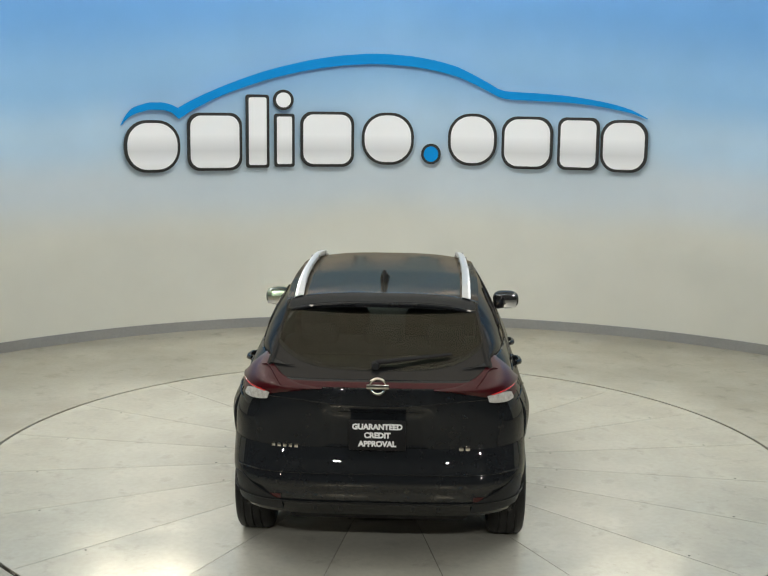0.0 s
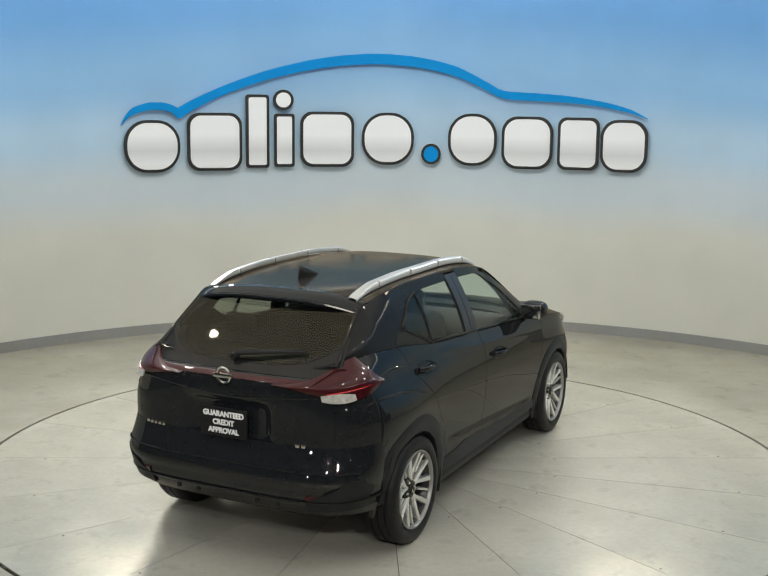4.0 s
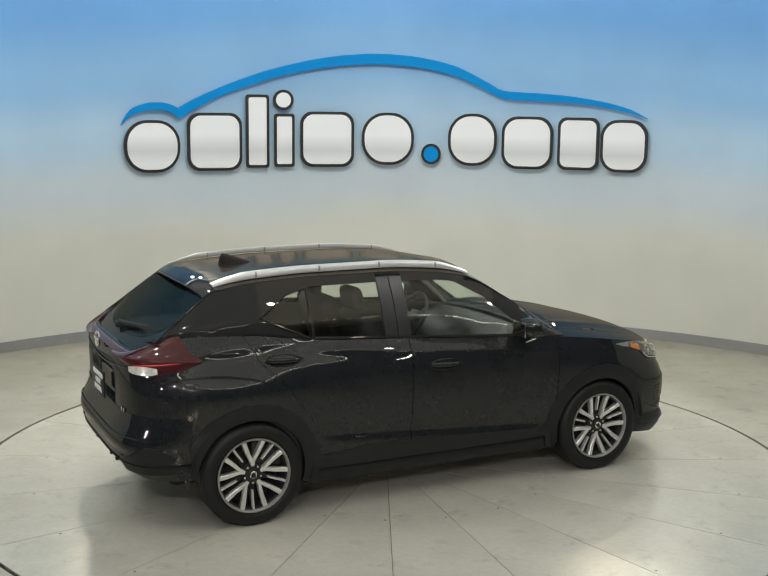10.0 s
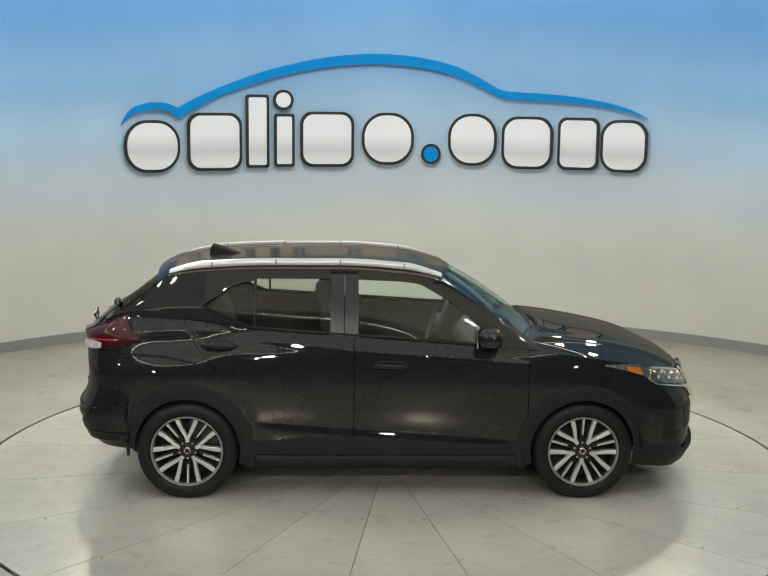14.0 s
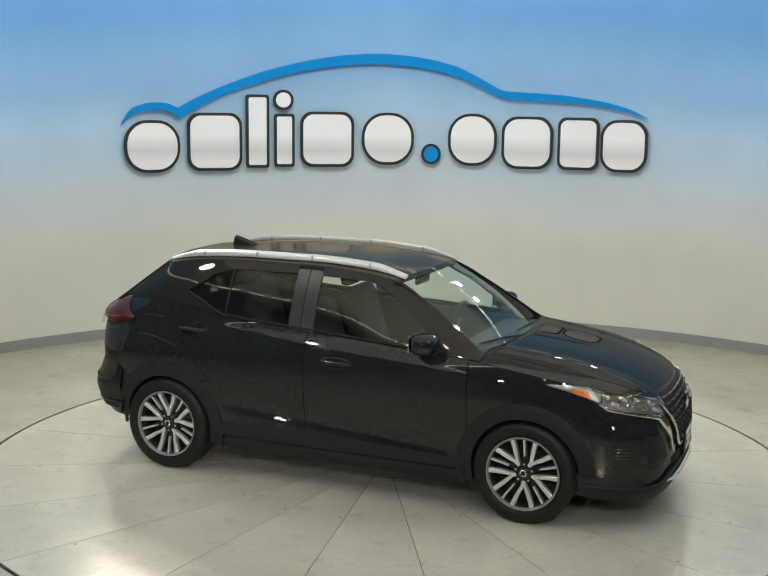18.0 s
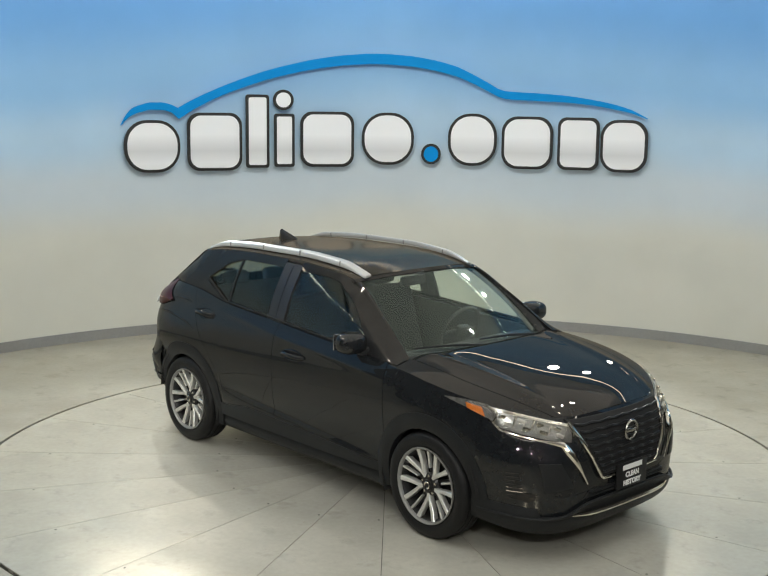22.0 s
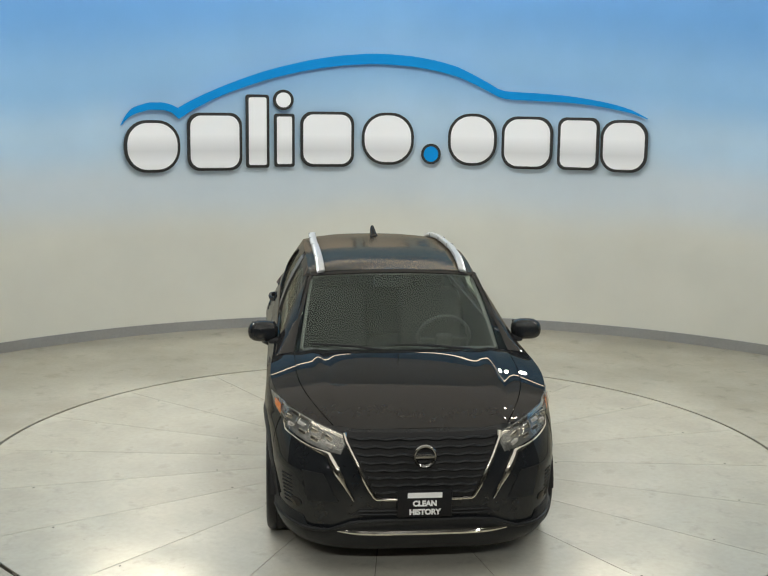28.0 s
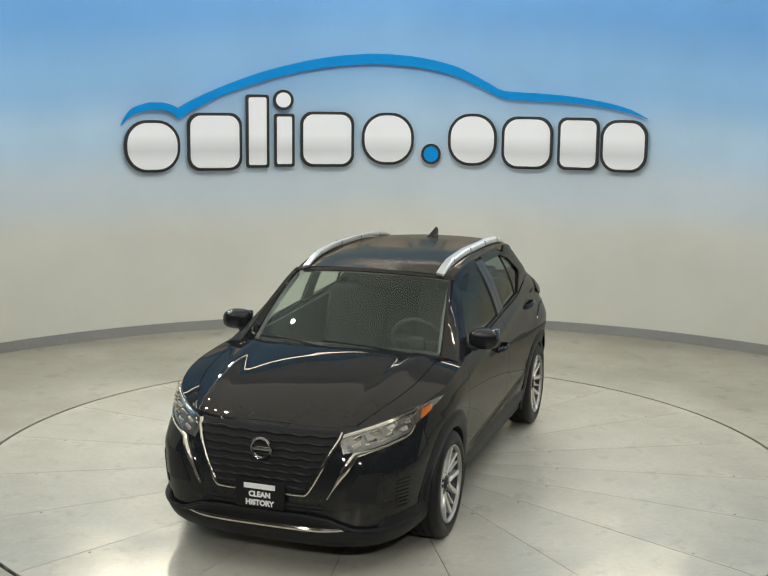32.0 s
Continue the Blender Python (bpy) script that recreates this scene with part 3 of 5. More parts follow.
def column_sheet(xa, xb, low, high, fy, sy, nu, nv, thick=0.02, off=0.0):
    def f(u, v):
        x = xa + (xb - xa) * u
        a, b = low(x), high(x)
        z = a + (max(a, b) - a) * v
        return (x, sy * (fy(x, z) + off), z)
    return sheet(f, nu, nv, thick, (0, -sy, 0))


def both(name, make, material, parent=None, label=""):
    return [part(name, make(sy), material, parent or CAR, label) for sy in (-1, 1)]


def low_body(x):
    return max(0.27, arch(x, WB, 0.385), arch(x, -WB, 0.385))


def body_panels():
    both("front_fender", lambda s: column_sheet(0.936, 1.69, low_body, lambda x: lerp(x, FENDER_TOP), side_y, s, 40, 18), PAINT)
    both("front_door", lambda s: column_sheet(-0.212, 0.931, lambda x: 0.3, lambda x: lerp(x, BELT), side_y, s, 36, 70), PAINT)
    both("rear_door", lambda s: column_sheet(-1.328, -0.217, lambda x: max(0.3, line(x, DOOR_REAR)) if x < -0.86 else 0.3, lambda x: lerp(x, BELT), side_y, s, 44, 70), PAINT)
    both("rear_quarter", lambda s: column_sheet(-1.72, -0.866, low_body, lambda x: lerp(x, BELT) if x < -1.332 else line(x, DOOR_REAR) - 0.006, side_y, s, 44, 20), PAINT)
    # sills and wheel arch flares of bare plastic
    both("door_cladding", lambda s: column_sheet(-0.9, 0.9, lambda x: 0.3, lambda x: line(x, CLAD), side_y, s, 40, 6, 0.02, 0.005), PLASTIC, None, "bare black plastic along the door foot")
    both("sill", lambda s: sheet(lambda u, v: (-0.93 + 1.86 * u, s * (0.79 + 0.03 * math.sin(math.pi * min(1, v * 1.15)) - 0.02 * (1 - v)), 0.19 + 0.125 * v), 30, 8, 0.03, (0, -s, 0)), PLASTIC)

    def flare(xc, a0, a1):
        def make(s):
            def f(u, v):
                a = radians(a0 + (a1 - a0) * u)
                r = 0.348 + 0.1 * v
                x, z = xc + r * math.cos(a) * 1.0, 0.33 + r * math.sin(a)
                z = max(z, 0.2)
                y = side_y(x, max(z, 0.25)) + 0.008 * math.sin(math.pi * min(1.0, v * 0.9 + 0.1)) + 0.004
                return (x, s * y, z)
            return sheet(f, 48, 6, 0.045, (0, -s, 0))
        return make
    both("wheel_arch", flare(WB, 0, 196), PLASTIC)
    both("wheel_arch", flare(-WB, -16, 178), PLASTIC)

    def liner(xc, a0, a1):
        def make(s):
            def f(u, v):
                a = radians(a0 + (a1 - a0) * u)
                return (xc + 0.4 * math.cos(a), s * (0.56 + 0.28 * v), 0.33 + 0.4 * math.sin(a))
            return sheet(f, 28, 2, 0.01, (0, 0, 1))
        return make
    both("wheel_liner", liner(WB, 2, 200), DARK)
    both("wheel_liner", liner(-WB, -20, 176), DARK)
    part("underbody", box(3.5, 1.06, 0.2, (0.0, 0, 0.3), 0.05), DARK, CAR)
    part("floor_pan", box(1.72, 1.56, 0.1, (0.0, 0, 0.27), 0.03), DARK, CAR)
    part("exhaust", tube([(-1.2, -0.35, 0.27), (-1.5, -0.4, 0.29), (-1.8, -0.42, 0.33)], 0.03, 10), DARK, CAR)


def hood_z(x, y):
    yt = side_y(x, lerp(x, FENDER_TOP))
    r = min(1.0, abs(y) / max(yt, 1e-3))
    hm, ft = lerp(x, HOOD_MID), lerp(x, FENDER_TOP)
    crease = 0.012 * math.exp(-((abs(y) - 0.56 + 0.12 * (x - 1.1)) / 0.05) ** 2)
    return ft + (hm - ft) * (1 - r ** 2.6) + crease * (1 if r < 0.97 else 0)


def hood():
    def xe(y):
        return nose(min(abs(y), 0.8), 0.835).x + 0.004

    def edge(x):
        return 0.685 - 0.02 * (x - 1.0) - 0.19 * max(0, (x - 1.3) / 0.7) ** 2.2

    def fh(u, v):
        sv = v * 2 - 1
        xa = 1.09 - 0.12 * sv * sv
        xb = 2.0
        for _ in range(14):
            xb = 0.5 * xb + 0.5 * xe(sv * edge(xb))
        x = xa + (xb - xa) * u
        y = sv * edge(x)
        return (x, y, hood_z(x, y) - 0.014 * max(0.0, 1 - u / 0.06) ** 2)
    part("hood", sheet(fh, 36, 40, 0.02, (0, 0, -1)), HOODPAINT, CAR)

    def shoulder(s):
        def g(u, v):
            x = 0.96 + (1.985 - 0.96) * u
            a = edge(x) + 0.005
            b = max(a + 0.002, side_y(x, lerp(x, FENDER_TOP)) + 0.001)
            y = a + (b - a) * v
            return (x, s * y, hood_z(x, y) if v < 1 else lerp(x, FENDER_TOP))
        return sheet(g, 36, 8, 0.02, (0, 0, -1))
    both("fender_top", shoulder, HOODPAINT)
    # cowl between bonnet and windscreen, and the wipers on it
    part("cowl", sheet(lambda u, v: (0.93 + 0.2 * u - 0.14 * (v * 2 - 1) ** 2, (v * 2 - 1) * 0.69, 1.03 + 0.012 * u - 0.03 * abs(v * 2 - 1) ** 3), 6, 24, 0.03, (0, 0, -1)), PLASTIC, CAR)


def screen_point(y, t, off=0.0):
    """On the windscreen: t 0 at its base, 1 at the roof."""
    q = y
    base = Vector((1.06 - 0.16 * (q / 0.66) ** 2, q * (1.0), 1.04 - 0.02 * (q / 0.66) ** 2))
    top = Vector((0.43 - 0.10 * (q / 0.66) ** 2, q * 0.86, 1.472 - 0.038 * (q / 0.66) ** 2))
    p = base.lerp(top, t)
    n = Vector((0.55, 0, 0.83))
    return p + n * (0.028 * math.sin(math.pi * t) + off)


def cabin():
    part("windscreen", sheet(lambda u, v: screen_point((v * 2 - 1) * 0.675, u), 14, 24, 0.004, (-0.5, 0, -0.8)), SCREEN, CAR, "lightly tinted windscreen").visible_shadow = False
    # dark band round the windscreen
    part("screen_border", sheet(lambda u, v: screen_point((v * 2 - 1) * 0.69, 0.955 + 0.05 * u, 0.003), 2, 24, 0.006, (-0.5, 0, -0.8)), GLOSS, CAR)
    both("pillar_trim", lambda s: tube([screen_point(s * 0.648, 0.04 + 0.9 * k / 12, -0.03) for k in range(13)], 0.016, 8), HEADLINER, None, "pale grey inner pillar trim")
    both("pillar", lambda s: sheet(lambda u, v: (lambda p, q: p.lerp(q, v) + Vector((0.3, s * 0.6, 0.5)).normalized() * 0.012 * math.sin(math.pi * v))(
        screen_point(s * 0.672, u), Vector((1.0 - 0.66 * u, s * (line(1.0 - 0.66 * u, EDGE_Y) + 0.012), lerp(1.0 - 0.66 * u, EDGE_Z) - 0.012))), 16, 5, 0.02, (0, -s, -0.4)), PAINT)

    def roof(u, v):
        s = v * 2 - 1
        x1 = 0.43 - 0.1 * s * s
        x = x1 + (-1.46 - x1) * u
        ye = line(x, EDGE_Y) + 0.004
        return (x, s * ye, lerp(x, ROOF_MID) - (lerp(x, ROOF_MID) - lerp(x, EDGE_Z)) * abs(s) ** 3.2)
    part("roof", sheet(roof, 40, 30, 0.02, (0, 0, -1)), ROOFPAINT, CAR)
    part("headliner", sheet(lambda u, v: (lambda p: (p[0], p[1] * 0.95, p[2] - 0.04))(roof(0.02 + 0.95 * u, v)), 16, 10, 0.01, (0, 0, -1)), HEADLINER, CAR)
    # frames round the side windows

    def frame_mesh(s):
        bm = bmesh.new()

        def strip(xa, xb, low, high, nu, nv=5):
            b2 = column_sheet(xa, xb, low, high, glass_y, s, nu, nv, 0.018)
            me = bpy.data.meshes.new("tmp")
            b2.to_mesh(me)
            b2.free()
            bm.from_mesh(me)
            bpy.data.meshes.remove(me)

        def belt(x):
            return lerp(x, BELT) + 0.001

        def edge(x):
            return lerp(x, EDGE_Z)
        strip(-1.2, -0.88, belt, lambda x: line(x, QUART_LOW), 10)
        strip(-1.2, -0.88, lambda x: line(x, QUART_TOP), edge, 10)
        strip(-0.88, -0.862, belt, edge, 1, 8)
        strip(-0.862, -0.372, lambda x: 1.441, edge, 12)
        strip(-0.19, 0.72, lambda x: line(x, WIN_TOP), edge, 26)
        strip(0.72, 1.0, belt, edge, 10)
        strip(-0.862, 0.72, belt, lambda x: lerp(x, BELT) + 0.016, 30, 2)
        return bm
    both("window_frame", frame_mesh, GLOSS)
    both("rear_pillar", lambda s: column_sheet(-1.88, -1.2, lambda x: lerp(x, BELT) + 0.001, lambda x: lerp(x, EDGE_Z), glass_y, s, 26, 8, 0.018), PILLARPAINT)
    both("door_pillar", lambda s: column_sheet(-0.372, -0.284, lambda x: lerp(x, BELT) + 0.001, lambda x: lerp(x, EDGE_Z) - 0.03, glass_y, s, 4, 10, 0.02, 0.004), FILM)
    both("door_pillar", lambda s: column_sheet(-0.278, -0.188, lambda x: lerp(x, BELT) + 0.001, lambda x: lerp(x, EDGE_Z) - 0.03, glass_y, s, 4, 10, 0.02, 0.004), FILM)
    for name, xa, xb, lo, hi, m in (("front_window", -0.19, 0.72, lambda x: lerp(x, BELT), lambda x: line(x, WIN_TOP), WINGLASS),
                                    ("rear_window", -0.862, -0.372, lambda x: lerp(x, BELT), lambda x: 1.441, PRIVACY),
                                    ("quarter_window", -1.2, -0.88, lambda x: line(x, QUART_LOW), lambda x: line(x, QUART_TOP), PRIVACY)):
        for o in both(name, lambda s: column_sheet(xa, xb, lo, hi, glass_y, s, 16, 8, 0.004, -0.006), m):
            o.visible_shadow = False
    both("quarter_trim", lambda s: column_sheet(-1.33, -0.9, lambda x: lerp(x, BELT) + 0.012, lambda x: max(lerp(x, BELT) + 0.014, min(line(x, QUART_LOW) - 0.016, lerp(x, BELT) + 0.012 + (x + 1.33) * 1.2)), glass_y, s, 20, 3, 0.01, 0.007), GLOSS)
    both("quarter_seal", lambda s: tube([(x, s * (glass_y(x, z) + 0.004), z) for x, z in [(-0.875, 1.128), (-0.96, 1.165), (-1.04, 1.2), (-1.12, 1.236), (-1.195, 1.268), (-1.205, 1.276), (-1.19, 1.287), (-1.11, 1.338), (-1.02, 1.4), (-0.95, 1.42), (-0.875, 1.437)]], 0.0075, 8), GLOSS)
    both("belt_moulding", lambda s: tube([(x, s * (glass_y(x, lerp(x, BELT) + 0.012) + 0.006), lerp(x, BELT) + 0.012) for x in (-0.87 + 0.081 * k for k in range(21))], 0.008, 8), GLOSS)
    # satin roof rails, flat and low
    for sy in (-1, 1):
        def rail(u, v, sy=sy):
            x = 0.375 - 1.83 * u
            e = min(1.0, 9 * min(u, 1 - u))
            a = 2 * math.pi * v
            h, w = 0.007 + 0.012 * e, 0.027 - 0.004 * math.sin(math.pi * u)
            ry = 0.492 + 0.016 * math.sin(math.pi * u)
            c, q = math.cos(a), math.sin(a)
            top = lerp(x, ROOF_MID) - (lerp(x, ROOF_MID) - lerp(x, EDGE_Z)) * (ry / line(x, EDGE_Y)) ** 3.2
            return (x, sy * (ry + w * math.copysign(abs(c) ** 0.45, c)), top + 0.008 + 0.016 * e + h * math.copysign(abs(q) ** 0.45, q) - 0.008 * c)
        rl = part("roof_rail", sheet(rail, 44, 20), RAIL, CAR, "satin silver roof rail")
        for k in range(4):
            x = 0.12 - 0.43 * k
            part("rail_foot", box(0.012, 0.057, 0.034, (x, sy * (0.492 + 0.016 * math.sin(math.pi * (0.375 - x) / 1.83)), lerp(x, ROOF_MID) - (lerp(x, ROOF_MID) - lerp(x, EDGE_Z)) * (0.5 / line(x, EDGE_Y)) ** 3.2 + 0.024), 0.004), RIMLIP, rl, "grey joint seam")
    # shark fin aerial
    def fin(u, v):
        h = (0.014 + 0.078 * u ** 0.9) * min(1.0, max(0.0, (1 - u) / 0.14)) ** 0.5
        return (-1.02 - 0.2 * u - 0.03 * math.sin(math.pi * v) * u, (0.034 - 0.014 * u) * math.cos(math.pi * v) * min(1.0, (0.05 + u) * 5, (1.02 - u) * 9), lerp(-1.1, ROOF_MID) - 0.01 + h * math.sin(math.pi * v) ** 0.6)
    bm = sheet(fin, 20, 14)
    part("aerial_fin", bm, GLOSS, CAR)


def rear_glass_point(y, z, off=0.0):
    t = (1.462 - z) / 0.325
    return Vector((-1.482 - 0.43 * t - 0.012 * math.sin(math.pi * max(0, min(1, t))) + 0.055 * (y / 0.62) ** 2 - off * 0.6, y, z + off * 0.8))


def rear_end():
    def zl(y):
        return 1.137 + 0.14 * abs(y / 0.6) ** 4

    def hw(z):
        return 0.545 + 0.06 * (1.46 - z) / 0.3
    part("rear_window", sheet(lambda u, v: (lambda s: (lambda z: rear_glass_point(s * hw(z), z, 0.004))(zl(s * 0.57) + (1.452 - zl(s * 0.57)) * u))(v * 2 - 1), 14, 24, 0.004, (0.8, 0, -0.5)), TAILGLASS, CAR, "dark tinted rear window").visible_shadow = False
    def gate_side(sy):
        def f(u, v):
            x = -1.46 - 0.41 * u
            e = Vector((x, sy * (line(x, EDGE_Y) + 0.002), lerp(x, EDGE_Z)))
            z = min(1.452, e.z)
            g = rear_glass_point(sy * (hw(z) - 0.012), z, 0.0)
            return g.lerp(e, v) + Vector((-0.5, sy * 0.7, 0.3)) * 0.012 * math.sin(math.pi * v)
        return sheet(f, 14, 6, 0.015, (0.8, -sy * 0.3, -0.3))
    both("tailgate_side", gate_side, GLOSS)
    def border(u, v):
        y = (v * 2 - 1) * (0.645 - 0.05 * u)
        return rear_glass_point(y, 1.085 + (zl(y) + 0.012 - 1.085) * u, 0.001)
    part("tailgate_border", sheet(border, 5, 28, 0.015, (0.8, 0, 0)), GLOSS, CAR)

    def spoil(u, v):
        s = v * 2 - 1
        x = -1.38 - 0.185 * u + 0.05 * s * s * u
        return (x, s * (0.572 - 0.02 * u), lerp(-1.4, ROOF_MID) - 0.012 - 0.03 * u ** 2 - 0.052 * abs(s) ** 3 + 0.014 * math.sin(math.pi * u))
    part("spoiler", sheet(spoil, 8, 26, 0.036, (0.25, 0, -1)), PAINT, CAR)
    part("spoiler_edge", tube([Vector(spoil(1.0, 0.01 + 0.98 * k / 32)) + Vector((0.0, 0, -0.014)) for k in range(33)], 0.012, 8), PAINT, CAR)
    part("brake_lamp", box(0.012, 0.2, 0.018, (-1.545, 0, 1.452), 0.004), REDLENS, CAR)

    # tailgate with the plate recess, and rear corners, one skin each
    def gate(u, v):
        s = v * 2 - 1
        y = s * 0.66
        z = 0.66 + (1.1 - 0.66) * u
        dip = 0.03 * max(0, min(1, (0.30 - abs(y)) / 0.05)) * max(0, min(1, (z - 0.69) / 0.03)) * max(0, min(1, (0.96 - z) / 0.05))
        return tail(y, z, -dip)
    part("tailgate", sheet(gate, 26, 50, 0.02, (1, 0, 0)), PAINT, CAR)
    def corner(s):
        def f(u, v):
            z = 0.64 + (1.17 - 0.64) * v
            p0, p1 = phi_y(0.6615, z, False), phi_x(-1.724, z, False)
            return wrap(p0 + (p1 - p0) * u, z, False, s)
        return sheet(f, 20, 20, 0.02, (1, 0, 0))
    both("rear_corner", corner, PAINT)

    def bump(u, v):
        s = v * 2 - 1
        z = 0.33 + 0.4 * u
        o = 0.002 + 0.05 * math.sin(math.pi * min(1, 0.1 + 0.9 * u)) ** 1.1 - 0.012 * math.exp(-((u - 0.4) / 0.08) ** 2)
        ph = abs(s) * phi_x(-1.73, 0.55, False)
        p = wrap(ph, z, False, 1 if s > 0 else -1, o * (1 - 0.65 * abs(s) ** 3))
        return p
    part("rear_bumper", sheet(bump, 28, 60, 0.03, (1, 0, 0)), PAINT, CAR)

    def val(u, v):
        s = v * 2 - 1
        z = 0.33 + 0.04 * abs(s) ** 3 + (0.1 - 0.03 * abs(s) ** 3) * u
        ph = abs(s) * phi_x(-1.71, 0.5, False)
        return wrap(ph, z, False, 1 if s > 0 else -1, (0.03 * u + 0.024 - 0.045 * (1 - u)) * (1 - 0.5 * abs(s) ** 3))
    for z, o, r in ((0.6, 0.046, 0.004), (0.455, 0.036, 0.004)):
        path = []
        for k in range(49):
            s = k / 24 - 1
            path.append(wrap(abs(s) * 0.75 * phi_x(-1.75, 0.55, False), z, False, 1 if s > 0 else -1, o * (1 - 0.65 * abs(0.75 * s) ** 3)))
        part("bumper_crease", tube(path, r, 8), PAINT, CAR)
    part("tailgate_crease", tube([tail(-0.6 + 1.2 * k / 32, 0.985 - 0.02 * math.cos(math.pi * (k / 16 - 1)), 0.002) for k in range(33)], 0.006, 8), PAINT, CAR)
    part("tailgate_lip", tube([tail(-0.64 + 1.28 * k / 32, 0.672, 0.003) for k in range(33)], 0.007, 8), PAINT, CAR)
    both("haunch_crease", lambda s: tube([(x, s * (side_y(x, z) + 0.001), z) for x, z in ((-1.9, 0.93), (-1.78, 0.955), (-1.6, 0.965), (-1.45, 0.955), (-1.3, 0.93), (-1.2, 0.9))], lambda t: 0.003 + 0.006 * math.sin(math.pi * t), 8), PAINT)
    both("haunch_crease", lambda s: tube([(x, s * (side_y(x, z) + 0.001), z) for x, z in ((-1.62, 1.075), (-1.5, 1.09), (-1.38, 1.085), (-1.345, 1.075))], lambda t: 0.003 + 0.005 * math.sin(math.pi * t), 8), PAINT)
    part("rear_valance", sheet(val, 6, 50, 0.03, (1, 0, 0)), PLASTIC, CAR)
    def fin_corner(s):
        p0, p1 = phi_y(0.5, 0.45, False), phi_x(-1.74, 0.45, False)

        def f(u, v):
            top = line(u, [(0.0, 0.43), (0.3, 0.5), (0.55, 0.56), (1.0, 0.545)])
            z = 0.365 + 0.02 * u + (top - 0.365 - 0.02 * u) * v
            return wrap(p0 + (p1 - p0) * u, z, False, s, (0.045 + 0.004 * v) * (1 - 0.7 * u ** 3))
        return sheet(f, 24, 6, 0.02, (1, 0, 0))
    both("bumper_corner", fin_corner, PLASTIC, None, "bare plastic bumper corner with a sharp ridge")
    for y in (-0.34, -0.2, 0.2, 0.34):
        part("diffuser_rib", box(0.05, 0.022, 0.06, tuple(tail(y, 0.4, 0.012)), 0.008), PLASTIC, CAR)
    both("reflector", lambda s: sheet(lambda u, v: tail(s * (0.53 + 0.14 * u), 0.44 + 0.028 * v - 0.005 * u, 0.056 - 0.014 * u), 6, 2, 0.01, (1, 0, 0)), REDLENS)

    # tail lamps: columns round the corner, lower and upper edge
    cols = [(phi_y(0.3, 1.06, False), 1.062, 1.068), (phi_y(0.42, 1.06, False), 1.048, 1.078), (phi_y(0.52, 1.06, False), 1.03, 1.105), (phi_y(0.6, 1.06, False), 1.01, 1.145), (phi_y(0.66, 1.06, False), 0.995, 1.185),
            (phi_y(0.72, 1.06, False), 0.985, 1.21), (phi_x(-1.87, 1.06, False), 0.985, 1.195), (phi_x(-1.76, 1.06, False), 1.005, 1.13), (phi_x(-1.62, 1.06, False), 1.05, 1.065)]

    def lamp(s):
        def f(u, v):
            p = cols[0][0] + (cols[-1][0] - cols[0][0]) * u
            a = float(np.interp(p, [c[0] for c in cols], [c[1] for c in cols]))
            b = float(np.interp(p, [c[0] for c in cols], [c[2] for c in cols]))
            z = a + (b - a) * v
            return wrap(p, z, False, s, 0.012 + 0.014 * math.sin(math.pi * v))
        return sheet(f, 40, 8, 0.02, (1, 0, 0))
    part("lamp_band", sheet(lambda u, v: tail((v * 2 - 1) * 0.57, 1.07 + 0.024 * u, 0.006), 4, 40, 0.008, (1, 0, 0)), REDLENS, CAR, "dark red band between the tail lamps")
    lamps = both("tail_lamp", lamp, REDLENS, None, "dark red tail lamp with a clear lower lens")
    for o, s in zip(lamps, (-1, 1)):
        pa, pb = phi_y(0.585, 1.0, False), phi_x(-1.86, 1.0, False)
        part("reverse_lens", sheet(lambda u, v: wrap(pa + (pb - pa) * u, 1.012 + (v - 0.5) * 0.05 * math.sin(math.pi * (0.12 + 0.76 * u)) ** 0.5, False, s, 0.03), 10, 4, 0.012, (1, 0, 0)), CLEARLENS, o, "clear lens")
        line_z = [(0.0, 1.03), (0.25, 1.038), (1.0, 1.056)]
        p0, p1 = phi_y(0.6, 1.04, False), phi_x(-1.64, 1.06, False)
        part("lamp_line", tube([wrap(p0 + (p1 - p0) * k / 20, line(k / 20, line_z) + 0.004, False, s, 0.028 - 0.008 * k / 20) for k in range(21)], 0.0045, 6), REDLINE, o, "bright red line in the lens")
        part("lamp_ridge", tube([wrap(phi_y(0.52, 1.06, False) + (phi_x(-1.8, 1.15, False) - phi_y(0.52, 1.06, False)) * k / 16, 1.075 + 0.075 * math.sin(math.pi * 0.62 * k / 16), False, s, 0.026) for k in range(17)], 0.004, 6), REDLENS, o)
    # badge, plate, lettering bars, wiper
    rear_badge = part("badge", lathe([(0.036, 0), (0.05, 0), (0.052, 0.008), (0.047, 0.014), (0.04, 0.012), (0.036, 0.004)], 32), CHROME, CAR, "round chrome badge")
    rear_badge.matrix_basis = pose(-2.055, 0, 1.085, 0, 0, 90)
    part("badge_bar", box(0.012, 0.125, 0.024, (-2.066, 0, 1.085), 0.005), CHROME, CAR)
    plate_sign(-2.058, 0.812, 0.31, 0.17, -1, ("GUARANTEED", "CREDIT", "APPROVAL"), 0)
    for k in range(5):
        part("model_mark", box(0.006, 0.02, 0.022, tuple(tail(0.575 - 0.032 * k, 0.735, 0.006)), 0.003), CHROME, CAR)
    for k in range(2):
        part("trim_mark", box(0.006, 0.026, 0.024, tuple(tail(-0.46 - 0.036 * k, 0.735, 0.006)), 0.003), CHROME, CAR)
